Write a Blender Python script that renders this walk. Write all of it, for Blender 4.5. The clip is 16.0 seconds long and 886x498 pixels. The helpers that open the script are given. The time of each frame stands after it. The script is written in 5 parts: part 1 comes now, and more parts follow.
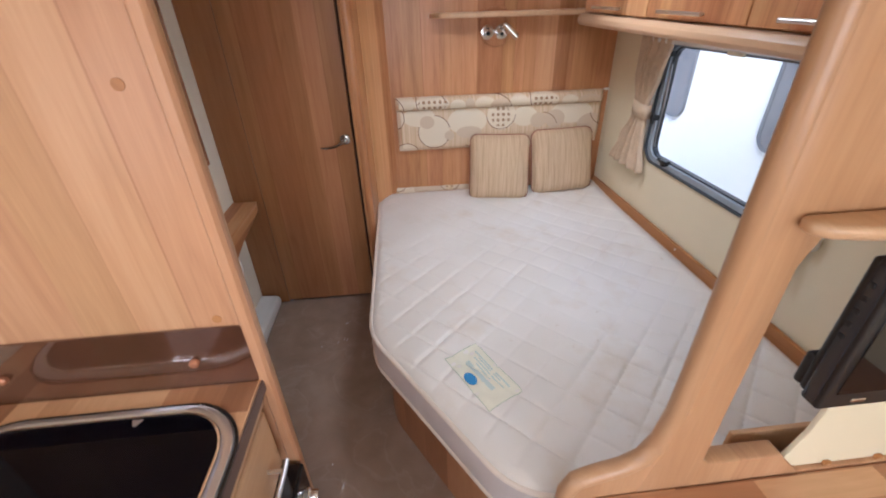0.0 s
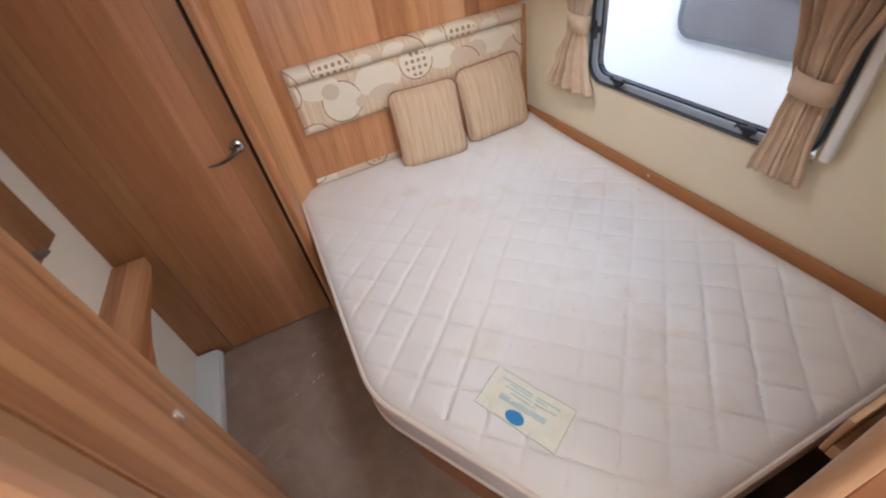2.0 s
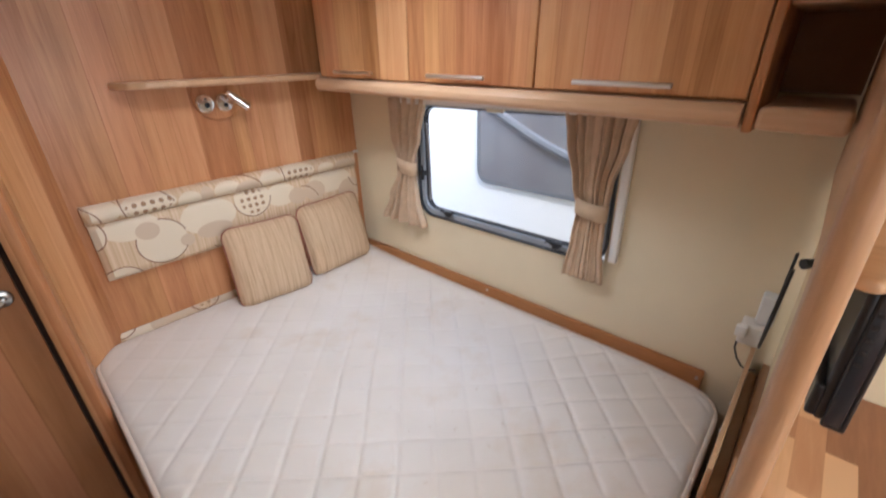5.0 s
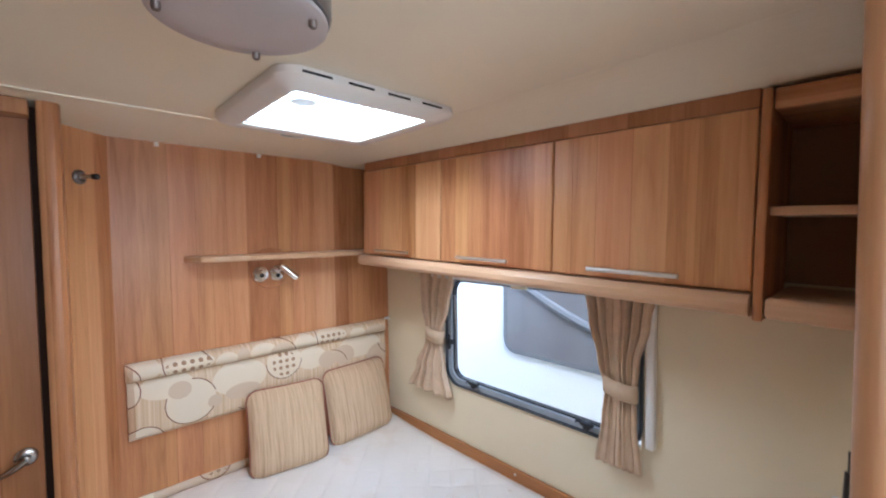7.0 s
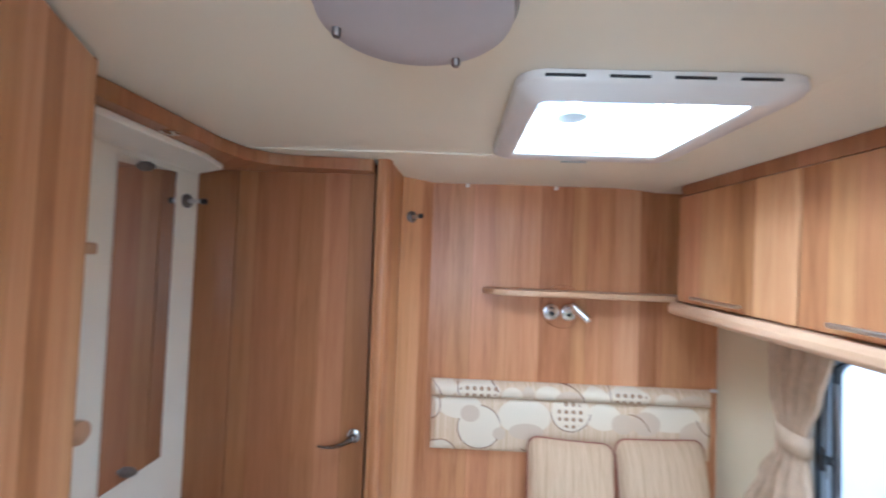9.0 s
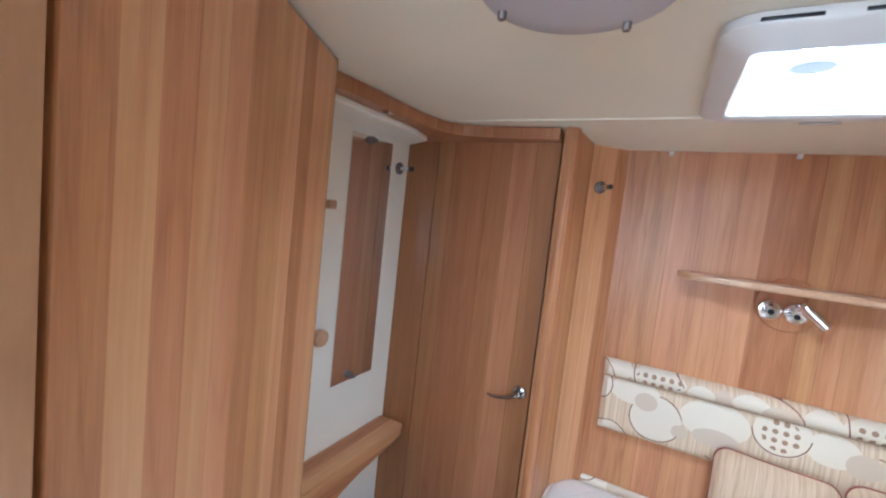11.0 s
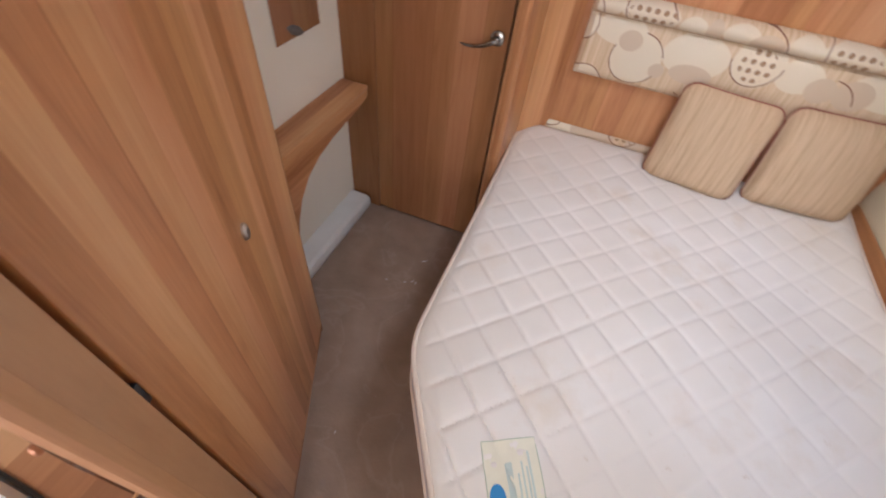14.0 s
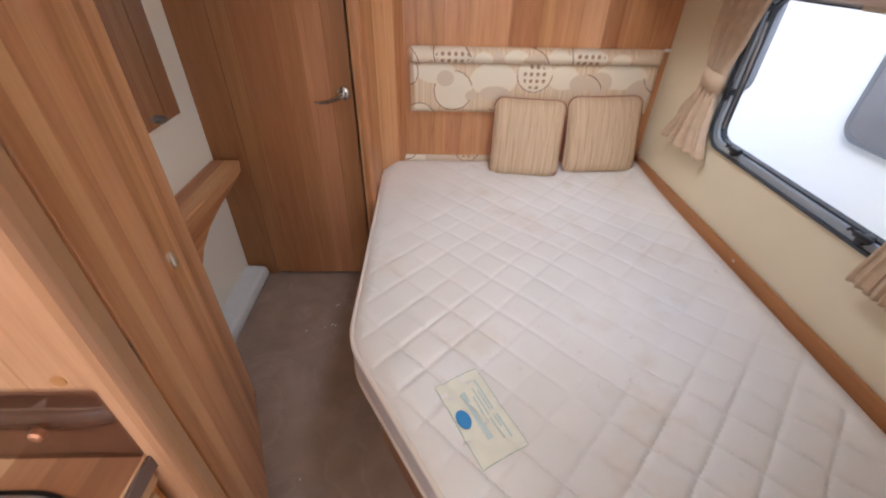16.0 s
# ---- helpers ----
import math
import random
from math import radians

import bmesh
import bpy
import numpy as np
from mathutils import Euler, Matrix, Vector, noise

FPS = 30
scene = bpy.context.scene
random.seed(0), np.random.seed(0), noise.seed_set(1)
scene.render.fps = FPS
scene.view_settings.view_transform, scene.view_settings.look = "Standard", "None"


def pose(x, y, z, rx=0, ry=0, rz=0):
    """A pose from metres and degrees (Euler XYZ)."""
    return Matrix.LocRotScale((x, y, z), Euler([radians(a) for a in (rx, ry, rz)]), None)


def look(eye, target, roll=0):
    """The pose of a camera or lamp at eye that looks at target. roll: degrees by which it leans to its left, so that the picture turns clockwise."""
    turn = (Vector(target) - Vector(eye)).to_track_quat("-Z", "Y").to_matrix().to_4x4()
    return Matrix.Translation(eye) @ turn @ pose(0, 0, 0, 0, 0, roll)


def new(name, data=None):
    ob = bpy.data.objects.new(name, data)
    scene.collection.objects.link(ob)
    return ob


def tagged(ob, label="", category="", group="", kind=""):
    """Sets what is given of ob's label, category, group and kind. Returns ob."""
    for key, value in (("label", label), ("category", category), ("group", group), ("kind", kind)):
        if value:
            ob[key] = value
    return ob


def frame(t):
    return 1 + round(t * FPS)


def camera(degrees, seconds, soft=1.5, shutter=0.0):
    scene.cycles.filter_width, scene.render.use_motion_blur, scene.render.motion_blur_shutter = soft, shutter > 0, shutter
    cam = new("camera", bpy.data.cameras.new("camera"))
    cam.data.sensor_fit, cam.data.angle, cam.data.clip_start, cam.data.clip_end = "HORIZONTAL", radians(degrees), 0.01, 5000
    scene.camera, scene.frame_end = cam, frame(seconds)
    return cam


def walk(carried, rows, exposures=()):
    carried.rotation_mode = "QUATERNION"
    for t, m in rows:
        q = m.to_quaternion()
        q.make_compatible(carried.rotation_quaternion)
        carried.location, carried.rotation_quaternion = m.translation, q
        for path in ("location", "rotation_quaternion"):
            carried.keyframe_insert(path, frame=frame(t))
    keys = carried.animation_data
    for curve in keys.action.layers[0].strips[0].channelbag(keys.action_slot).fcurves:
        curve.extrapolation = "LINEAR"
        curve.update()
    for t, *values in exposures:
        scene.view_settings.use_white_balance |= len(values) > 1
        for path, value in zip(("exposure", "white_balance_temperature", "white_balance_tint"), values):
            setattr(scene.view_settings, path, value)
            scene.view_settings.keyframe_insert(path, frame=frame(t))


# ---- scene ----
cam = camera(94.2, 16.0, soft=1.9, shutter=0.5)
PATH = [
    (0, (-0.242, 0.079, 1.551), (-0.092, 1.795, 0.535), -1.7),
    (0.5, (-0.276, 0.187, 1.569), (-0.068, 1.848, 0.475), -3.7),
    (1, (-0.294, 0.326, 1.587), (-0.028, 1.919, 0.408), -6.5),
    (1.5, (-0.303, 0.434, 1.608), (0.03, 1.962, 0.361), -9.2),
    (2, (-0.334, 0.526, 1.609), (0.115, 1.965, 0.293), -11.3),
    (2.5, (-0.351, 0.578, 1.607), (0.203, 1.928, 0.239), -13.2),
    (3, (-0.364, 0.609, 1.593), (0.326, 1.86, 0.194), -12.7),
    (3.5, (-0.366, 0.621, 1.576), (0.487, 1.814, 0.216), -10.2),
    (4, (-0.379, 0.614, 1.575), (0.641, 1.791, 0.322), -7.0),
    (4.5, (-0.402, 0.596, 1.559), (0.793, 1.8, 0.5), -3.9),
    (5, (-0.415, 0.581, 1.568), (0.906, 1.825, 0.728), -1.8),
    (5.2, (-0.425, 0.568, 1.563), (0.939, 1.837, 0.836), -1.1),
    (7.3, (-0.454, 0.533, 1.618), (0.855, 2.045, 1.608), 0.9),
    (7.5, (-0.445, 0.547, 1.619), (0.769, 2.137, 1.628), 1.2),
    (8, (-0.372, 0.582, 1.62), (0.488, 2.387, 1.656), 1.7),
    (8.5, (-0.261, 0.638, 1.627), (0.148, 2.595, 1.677), 2.0),
    (9, (-0.193, 0.679, 1.627), (-0.25, 2.677, 1.692), 2.1),
    (9.5, (-0.156, 0.678, 1.619), (-0.615, 2.622, 1.714), 1.9),
    (9.7, (-0.143, 0.674, 1.618), (-0.73, 2.583, 1.729), 1.8),
    (11.8, (-0.117, 0.648, 1.644), (-1.12, 2.293, 1.108), 6.5),
    (12, (-0.126, 0.658, 1.633), (-1.096, 2.28, 0.977), 7.3),
    (12.5, (-0.121, 0.677, 1.62), (-1.005, 2.198, 0.668), 8.2),
    (13, (-0.165, 0.704, 1.593), (-0.873, 2.128, 0.381), 10.3),
    (13.5, (-0.193, 0.727, 1.547), (-0.734, 2.067, 0.164), 10.1),
    (14, (-0.215, 0.73, 1.539), (-0.578, 2.017, 0.051), 7.8),
    (14.5, (-0.232, 0.701, 1.535), (-0.407, 2.013, 0.035), 5.6),
    (15, (-0.237, 0.637, 1.538), (-0.276, 2.002, 0.076), 3.3),
    (15.5, (-0.226, 0.541, 1.526), (-0.185, 2.007, 0.167), 1.9),
    (16, (-0.172, 0.406, 1.482), (-0.11, 2.02, 0.302), 1.4),
]
EXPOSURES = [
    (0, -0.06, 5650, 11), (3.5, 0.04, 5850, 11), (5.2, 0.0, 5850, 11), (7.5, 0.22, 5050, 5), (9, 0.38, 4750, 3), (9.7, 0.43, 4750, 3),
    (12, 0.46, 4800, 4), (13, 0.38, 5200, 8), (13.5, 0.16, 5600, 11), (14, 0.04, 5900, 14), (14.5, 0.0, 5950, 14), (16, -0.04, 5900, 13),
]
walk(cam, [(t, look(eye, target, roll)) for t, eye, target, roll in PATH], EXPOSURES)

# ---- world, sun, light from the openings ----
world = bpy.data.worlds.new("sky")
scene.world = world
world.use_nodes = True
wn = world.node_tree.nodes
sky = wn.new("ShaderNodeTexSky")
sky.sky_type, sky.sun_disc = "NISHITA", False
sky.sun_elevation, sky.sun_rotation = radians(50), radians(200)
sky.air_density, sky.dust_density = 1.0, 4.0
world.node_tree.links.new(sky.outputs[0], wn["Background"].inputs[0])
wn["Background"].inputs[1].default_value = 0.52
sun = new("sun", bpy.data.lights.new("sun", "SUN"))
sun.data.energy, sun.data.angle, sun.data.color = 2.6, radians(30), (1, 0.97, 0.92)
sun.matrix_world = look((0, 0, 10), (6, 4, 0))


def opening_light(name, eye, target, w, h, watts, color=(1, 1, 1)):
    d = bpy.data.lights.new(name, "AREA")
    d.shape, d.size, d.size_y, d.energy, d.color = "RECTANGLE", w, h, watts, color
    ob = new(name, d)
    ob.matrix_world = look(eye, target)
    return ob


SKX, SKY, SKW, SKD = 0.165, 1.660, 0.41, 0.39
opening_light("front_window_daylight", (-0.1, -2.55, 1.35), (-0.1, 0, 1.2), 1.7, 0.7, 34, (0.96, 0.98, 1))
# fill lamp added to lift the west wall, set in an unseen opening
opening_light("side_fill_light", (1.0, -1.3, 1.3), (-1.0, -1.0, 1.3), 0.85, 0.55, 7, (0.97, 0.98, 1))
opening_light("kitchen_window_daylight", (-1.2, -0.35, 1.3), (0, -0.2, 1.1), 0.8, 0.5, 2.0, (0.96, 0.98, 1))
opening_light("roof_light_daylight", (SKX, SKY, 2.075), (SKX, SKY, 0), 0.38, 0.37, 13, (0.95, 0.98, 1))


# ---- materials ----
def nodes_of(name):
    m = bpy.data.materials.new(name)
    m.use_nodes = True
    return m, m.node_tree.nodes, m.node_tree.links.new, m.node_tree.nodes["Principled BSDF"]


def rgb(h):
    """Linear colour from sRGB 0-255."""
    return tuple(((c / 255 + 0.055) / 1.055) ** 2.4 if c > 10 else c / 3294.6 for c in h) + (1,)


def ramp(n, stops):
    r = n.new("ShaderNodeValToRGB")
    while len(r.color_ramp.elements) < len(stops):
        r.color_ramp.elements.new(0.5)
    for e, (p, c) in zip(r.color_ramp.elements, stops):
        e.position, e.color = p, c
    return r


def plain(name, color, rough=0.5, metal=0.0, vary=0.06, scale=8.0, bump=0.0, bscale=200.0, spec=0.5, detail=4):
    m, n, link, p = nodes_of(name)
    co = n.new("ShaderNodeTexCoord")
    a = n.new("ShaderNodeTexNoise")
    a.inputs["Scale"].default_value, a.inputs["Detail"].default_value = scale, detail
    link(co.outputs["Object"], a.inputs["Vector"])
    lo = tuple(max(0, c * (1 - vary)) for c in color[:3]) + (1,)
    hi = tuple(min(1, c * (1 + vary)) for c in color[:3]) + (1,)
    r = ramp(n, [(0.3, lo), (0.7, hi)])
    link(a.outputs["Fac"], r.inputs[0])
    link(r.outputs[0], p.inputs["Base Color"])
    p.inputs["Roughness"].default_value, p.inputs["Metallic"].default_value = rough, metal
    p.inputs["Specular IOR Level"].default_value = spec
    if bump:
        b, t = n.new("ShaderNodeBump"), n.new("ShaderNodeTexNoise")
        t.inputs["Scale"].default_value = bscale
        link(co.outputs["Object"], t.inputs["Vector"])
        link(t.outputs["Fac"], b.inputs["Height"])
        b.inputs["Strength"].default_value, b.inputs["Distance"].default_value = bump, 0.002
        link(b.outputs[0], p.inputs["Normal"])
    return m


def wood(name, dark, mid, light, across=(1, 1, 0), along=(0, 0, 1), plank=0.085, rough=0.34, grain=0.35, seed=0.0, streak=1.0):
    """Printed wood laminate: strips of uneven tone side by side, with fine grain that runs along them."""
    m, n, link, p = nodes_of(name)
    co = n.new("ShaderNodeTexCoord")

    def dot(v):
        d = n.new("ShaderNodeVectorMath")
        d.operation = "DOT_PRODUCT"
        d.inputs[1].default_value = v
        link(co.outputs["Object"], d.inputs[0])
        return d.outputs["Value"]

    def math_(op, a, b=None, c=None):
        d = n.new("ShaderNodeMath")
        d.operation = op
        for i, v in enumerate((a, b, c)):
            if v is None:
                continue
            if isinstance(v, (int, float)):
                d.inputs[i].default_value = v
            else:
                link(v, d.inputs[i])
        return d.outputs[0]

    u, v = dot(across), dot(along)
    # strips of uneven width: two sets of bands, mixed
    wob = n.new("ShaderNodeTexNoise")
    wob.noise_dimensions = "1D"
    wob.inputs["Scale"].default_value, wob.inputs["Detail"].default_value = 5.0, 0
    link(math_("ADD", u, seed), wob.inputs["W"])
    uu = math_("ADD", math_("DIVIDE", u, plank), math_("MULTIPLY", wob.outputs["Fac"], 0.9))
    w1 = n.new("ShaderNodeTexWhiteNoise")
    w1.noise_dimensions = "1D"
    link(math_("ADD", math_("FLOOR", uu), seed * 7.3), w1.inputs["W"])
    w2 = n.new("ShaderNodeTexWhiteNoise")
    w2.noise_dimensions = "1D"
    link(math_("ADD", math_("FLOOR", math_("MULTIPLY", uu, 2.3)), 31.7 + seed), w2.inputs["W"])
    tone = math_("ADD", math_("MULTIPLY_ADD", w1.outputs["Value"], 0.64, 0.07), math_("MULTIPLY", w2.outputs["Value"], 0.22))
    # printed joints between some of the strips
    joint = math_("MULTIPLY", math_("LESS_THAN", math_("FRACT", uu), 0.028), math_("GREATER_THAN", w1.outputs["Value"], 0.42))
    # grain: noise stretched along the strip
    cv = n.new("ShaderNodeCombineXYZ")
    link(math_("MULTIPLY", u, 1.0), cv.inputs[0])
    link(math_("MULTIPLY", v, 0.045), cv.inputs[1])
    link(math_("MULTIPLY", w1.outputs["Value"], 3.0), cv.inputs[2])
    g1 = n.new("ShaderNodeTexNoise")
    g1.inputs["Scale"].default_value, g1.inputs["Detail"].default_value, g1.inputs["Roughness"].default_value = 75.0, 6, 0.62
    g1.inputs["Distortion"].default_value = 0.5
    link(cv.outputs[0], g1.inputs["Vector"])
    g2 = n.new("ShaderNodeTexNoise")
    g2.inputs["Scale"].default_value, g2.inputs["Detail"].default_value = 260.0, 4
    link(cv.outputs[0], g2.inputs["Vector"])
    g3 = n.new("ShaderNodeTexNoise")
    g3.inputs["Scale"].default_value, g3.inputs["Detail"].default_value = 14.0, 3
    link(cv.outputs[0], g3.inputs["Vector"])
    fac = math_("ADD", math_("MULTIPLY", tone, 1 - grain), math_("MULTIPLY", g1.outputs["Fac"], grain * 0.9))
    fac = math_("ADD", fac, math_("MULTIPLY", math_("SUBTRACT", g2.outputs["Fac"], 0.5), 0.22))
    fac = math_("ADD", fac, math_("MULTIPLY", math_("SUBTRACT", g3.outputs["Fac"], 0.5), 0.42))
    # broad flame figure with dark streaks
    cf = n.new("ShaderNodeCombineXYZ")
    link(u, cf.inputs[0])
    link(math_("MULTIPLY", v, 0.085), cf.inputs[1])
    link(math_("MULTIPLY", w1.outputs["Value"], 9.0), cf.inputs[2])
    g4 = n.new("ShaderNodeTexNoise")
    g4.inputs["Scale"].default_value, g4.inputs["Detail"].default_value = 12.0, 1.0
    link(cf.outputs[0], g4.inputs["Vector"])
    ring_ = math_("ABSOLUTE", math_("SUBTRACT", math_("FRACT", math_("MULTIPLY", g4.outputs["Fac"], 4.0)), 0.5))
    fac = math_("SUBTRACT", fac, math_("MULTIPLY", math_("POWER", math_("SUBTRACT", 1.0, ring_), 8.0), 0.11 * streak))
    fac = math_("ADD", math_("SUBTRACT", fac, math_("MULTIPLY", joint, 0.22 * streak)), 0.025 * streak)
    r = ramp(n, [(0.10, dark), (0.5, mid), (0.90, light)])
    link(fac, r.inputs[0])
    # some boards redder, some yellower
    hue = n.new("ShaderNodeHueSaturation")
    w3 = n.new("ShaderNodeTexWhiteNoise")
    w3.noise_dimensions = "1D"
    link(math_("ADD", math_("FLOOR", uu), 77.1 + seed), w3.inputs["W"])
    link(math_("ADD", math_("MULTIPLY", w3.outputs["Value"], 0.012 * streak), 0.5 - 0.005 * streak), hue.inputs["Hue"])
    link(r.outputs[0], hue.inputs["Color"])
    link(hue.outputs[0], p.inputs["Base Color"])
    p.inputs["Roughness"].default_value = rough
    p.inputs["Specular IOR Level"].default_value = 0.4
    b = n.new("ShaderNodeBump")
    b.inputs["Strength"].default_value, b.inputs["Distance"].default_value = 0.3, 0.001
    link(g2.outputs["Fac"], b.inputs["Height"])
    link(b.outputs[0], p.inputs["Normal"])
    return m


WD, WM, WL = rgb((148, 92, 53)), rgb((198, 142, 97)), rgb((222, 174, 129))
M_WOOD = wood("wood_laminate_upright", WD, WM, WL)
M_DOOR = wood("wood_laminate_door", rgb((136, 86, 54)), rgb((168, 114, 76)), rgb((194, 143, 101)), seed=3.3, plank=0.105)
M_WOODY = wood("wood_laminate_lengthwise", WD, WM, WL, across=(1, 0, 1), along=(0, 1, 0), seed=1.7, plank=0.09, grain=0.5)
M_WOODX = wood("wood_laminate_crosswise", WD, WM, WL, across=(0, 1, 1), along=(1, 0, 0), seed=2.9, plank=0.09, grain=0.5)
M_TRIM = wood("wood_trim_light", rgb((182, 142, 108)), rgb((204, 166, 130)), rgb((218, 184, 150)), plank=0.3, grain=0.5, rough=0.3, seed=5.1, streak=0.25)
M_TRIMY = wood("wood_trim_light_lengthwise", rgb((182, 142, 108)), rgb((204, 166, 130)), rgb((218, 184, 150)), across=(1, 0, 1), along=(0, 1, 0), plank=0.3, grain=0.5, rough=0.3, seed=6.1, streak=0.25)
M_NOSE = wood("wood_nosing", rgb((158, 118, 84)), rgb((180, 138, 102)), rgb((196, 156, 120)), plank=0.25, grain=0.5, rough=0.3, seed=7.7, streak=0.15)
M_RAIL = wood("wood_rail_orange", rgb((150, 98, 56)), rgb((172, 118, 72)), rgb((190, 136, 88)), across=(1, 0, 1), along=(0, 1, 0), plank=0.2, grain=0.6, seed=4.4, streak=0.3)
M_KIT = wood("wood_laminate_kitchen", rgb((164, 116, 82)), rgb((196, 150, 113)), rgb((216, 174, 138)), plank=0.11, seed=8.2, grain=0.3)
M_WARD = wood("wood_laminate_wardrobe", WD, WM, WL, across=(-0.4, 0.916, 0), plank=0.062, seed=9.4)
M_PART = wood("wood_laminate_partition", rgb((162, 116, 82)), rgb((188, 143, 107)), rgb((202, 160, 125)), across=(1, 0.1, 0), plank=0.16, grain=0.55, seed=12.3, rough=0.3, streak=0.5)
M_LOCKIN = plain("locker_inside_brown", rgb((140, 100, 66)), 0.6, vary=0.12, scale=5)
M_CREAM = plain("cream_wallboard", rgb((226, 212, 182)), 0.62, vary=0.025, scale=3, bump=0.15, bscale=350)
M_WHITEWALL = plain("white_wallboard", rgb((246, 241, 226)), 0.55, vary=0.02, scale=3, bump=0.12, bscale=350)
M_CEIL = plain("ceiling_board", rgb((243, 237, 216)), 0.34, vary=0.02, scale=2, bump=0.08, bscale=300)
M_WHITEPL = plain("white_plastic", rgb((232, 230, 226)), 0.32, vary=0.02)
M_DUCT = plain("white_duct_plastic", rgb((224, 226, 226)), 0.35, vary=0.04)
M_BLACK = plain("black_plastic", rgb((26, 26, 28)), 0.35, vary=0.2)
M_RUBBER = plain("dark_rubber_seal", rgb((66, 72, 80)), 0.35, vary=0.15)
M_CHROME = plain("chrome", (0.82, 0.82, 0.83, 1), 0.14, 1.0, vary=0.03)
M_SATIN = plain("satin_nickel", (0.72, 0.71, 0.69, 1), 0.3, 1.0, vary=0.05)
M_GREYMET = plain("grey_metal", rgb((150, 152, 156)), 0.32, 0.8, vary=0.05)
M_GLASSBLK = plain("black_glass", rgb((14, 14, 18)), 0.04, vary=0.1)
M_FLOOR = plain("carpet_under_film", rgb((150, 128, 112)), 0.5, vary=0.13, scale=11, bump=0.5, bscale=60, detail=8)


def film_over(m):
    """Clear protective film laid over a surface: a glossy coat with soft wrinkles."""
    n, link = m.node_tree.nodes, m.node_tree.links.new
    p, co = n["Principled BSDF"], n.new("ShaderNodeTexCoord")
    t, b = n.new("ShaderNodeTexNoise"), n.new("ShaderNodeBump")
    t.inputs["Scale"].default_value, t.inputs["Detail"].default_value, t.inputs["Distortion"].default_value = 6.0, 3, 2.2
    link(co.outputs["Object"], t.inputs["Vector"])
    link(t.outputs["Fac"], b.inputs["Height"])
    b.inputs["Strength"].default_value, b.inputs["Distance"].default_value = 0.6, 0.02
    link(b.outputs[0], p.inputs["Coat Normal"])
    # pale swirls in the colour stand in for highlights on the film's creases
    sw, q = n.new("ShaderNodeTexNoise"), n.new("ShaderNodeMix")
    sw.inputs["Scale"].default_value, sw.inputs["Detail"].default_value, sw.inputs["Distortion"].default_value = 2.6, 7, 1.0
    link(co.outputs["Object"], sw.inputs["Vector"])
    mk = ramp(n, [(0.40, (0, 0, 0, 1)), (0.50, (0.10, 0.10, 0.10, 1)), (0.515, (0.26, 0.26, 0.26, 1)), (0.53, (0.08, 0.08, 0.08, 1)), (0.70, (0.24, 0.24, 0.24, 1))])
    link(sw.outputs["Fac"], mk.inputs[0])
    q.data_type = "RGBA"
    a, b_ = [k for k in q.inputs if k.type == "RGBA"]
    link(mk.outputs[0], q.inputs["Factor"])
    link(p.inputs["Base Color"].links[0].from_socket, a)
    b_.default_value = rgb((196, 180, 168))
    link([k for k in q.outputs if k.type == "RGBA"][0], p.inputs["Base Color"])
    p.inputs["Coat Weight"].default_value, p.inputs["Coat Roughness"].default_value = 0.8, 0.16


film_over(M_FLOOR)


def flat_piece(bm):
    for f in bm.faces:
        f.smooth = False
    return bm


def part(name, bm, mat, parent=None, label="", smooth=True):
    """Links a bmesh, drawn at its world place, as one mesh object under a thing or a part."""
    me = bpy.data.meshes.new(name)
    up, away = parent, Vector()
    while up is not None:
        away, up = away + Vector(up.location), up.parent
    bmesh.ops.translate(bm, vec=-away, verts=bm.verts[:])
    bmesh.ops.recalc_face_normals(bm, faces=bm.faces[:])
    if smooth:
        few = len(bm.faces) < 200
        for f in bm.faces:
            f.smooth = not (few and min(e.calc_length() for e in f.edges) > 0.02)
        for e in bm.edges:
            if len(e.link_faces) == 2 and e.calc_face_angle(0) > radians(38):
                e.smooth = False
    bm.to_mesh(me)
    bm.free()
    me.materials.append(mat)
    ob = new(name, me)
    if parent is not None:
        ob.parent = parent
    if label:
        ob["label"] = label
    return ob


def thing(name, label, category, group="", kind="", at=(0, 0, 0)):
    ob = new(name)
    ob.empty_display_size = 0.05
    ob.location = at
    return tagged(ob, label, category, group, kind)


def box(x0, x1, y0, y1, z0, z1, bev=0.0, seg=2, bm=None):
    own = bmesh.new()
    bmesh.ops.create_cube(own, size=1)
    for v in own.verts:
        v.co = Vector((x0 + (v.co.x + 0.5) * (x1 - x0), y0 + (v.co.y + 0.5) * (y1 - y0), z0 + (v.co.z + 0.5) * (z1 - z0)))
    if bev:
        bmesh.ops.bevel(own, geom=own.edges[:], offset=bev, segments=seg, profile=0.5, affect="EDGES")
    return join(bm, own)


def join(bm, own):
    if bm is None:
        return own
    me = bpy.data.meshes.new("tmp")
    own.to_mesh(me)
    own.free()
    bm.from_mesh(me)
    bpy.data.meshes.remove(me)
    return bm


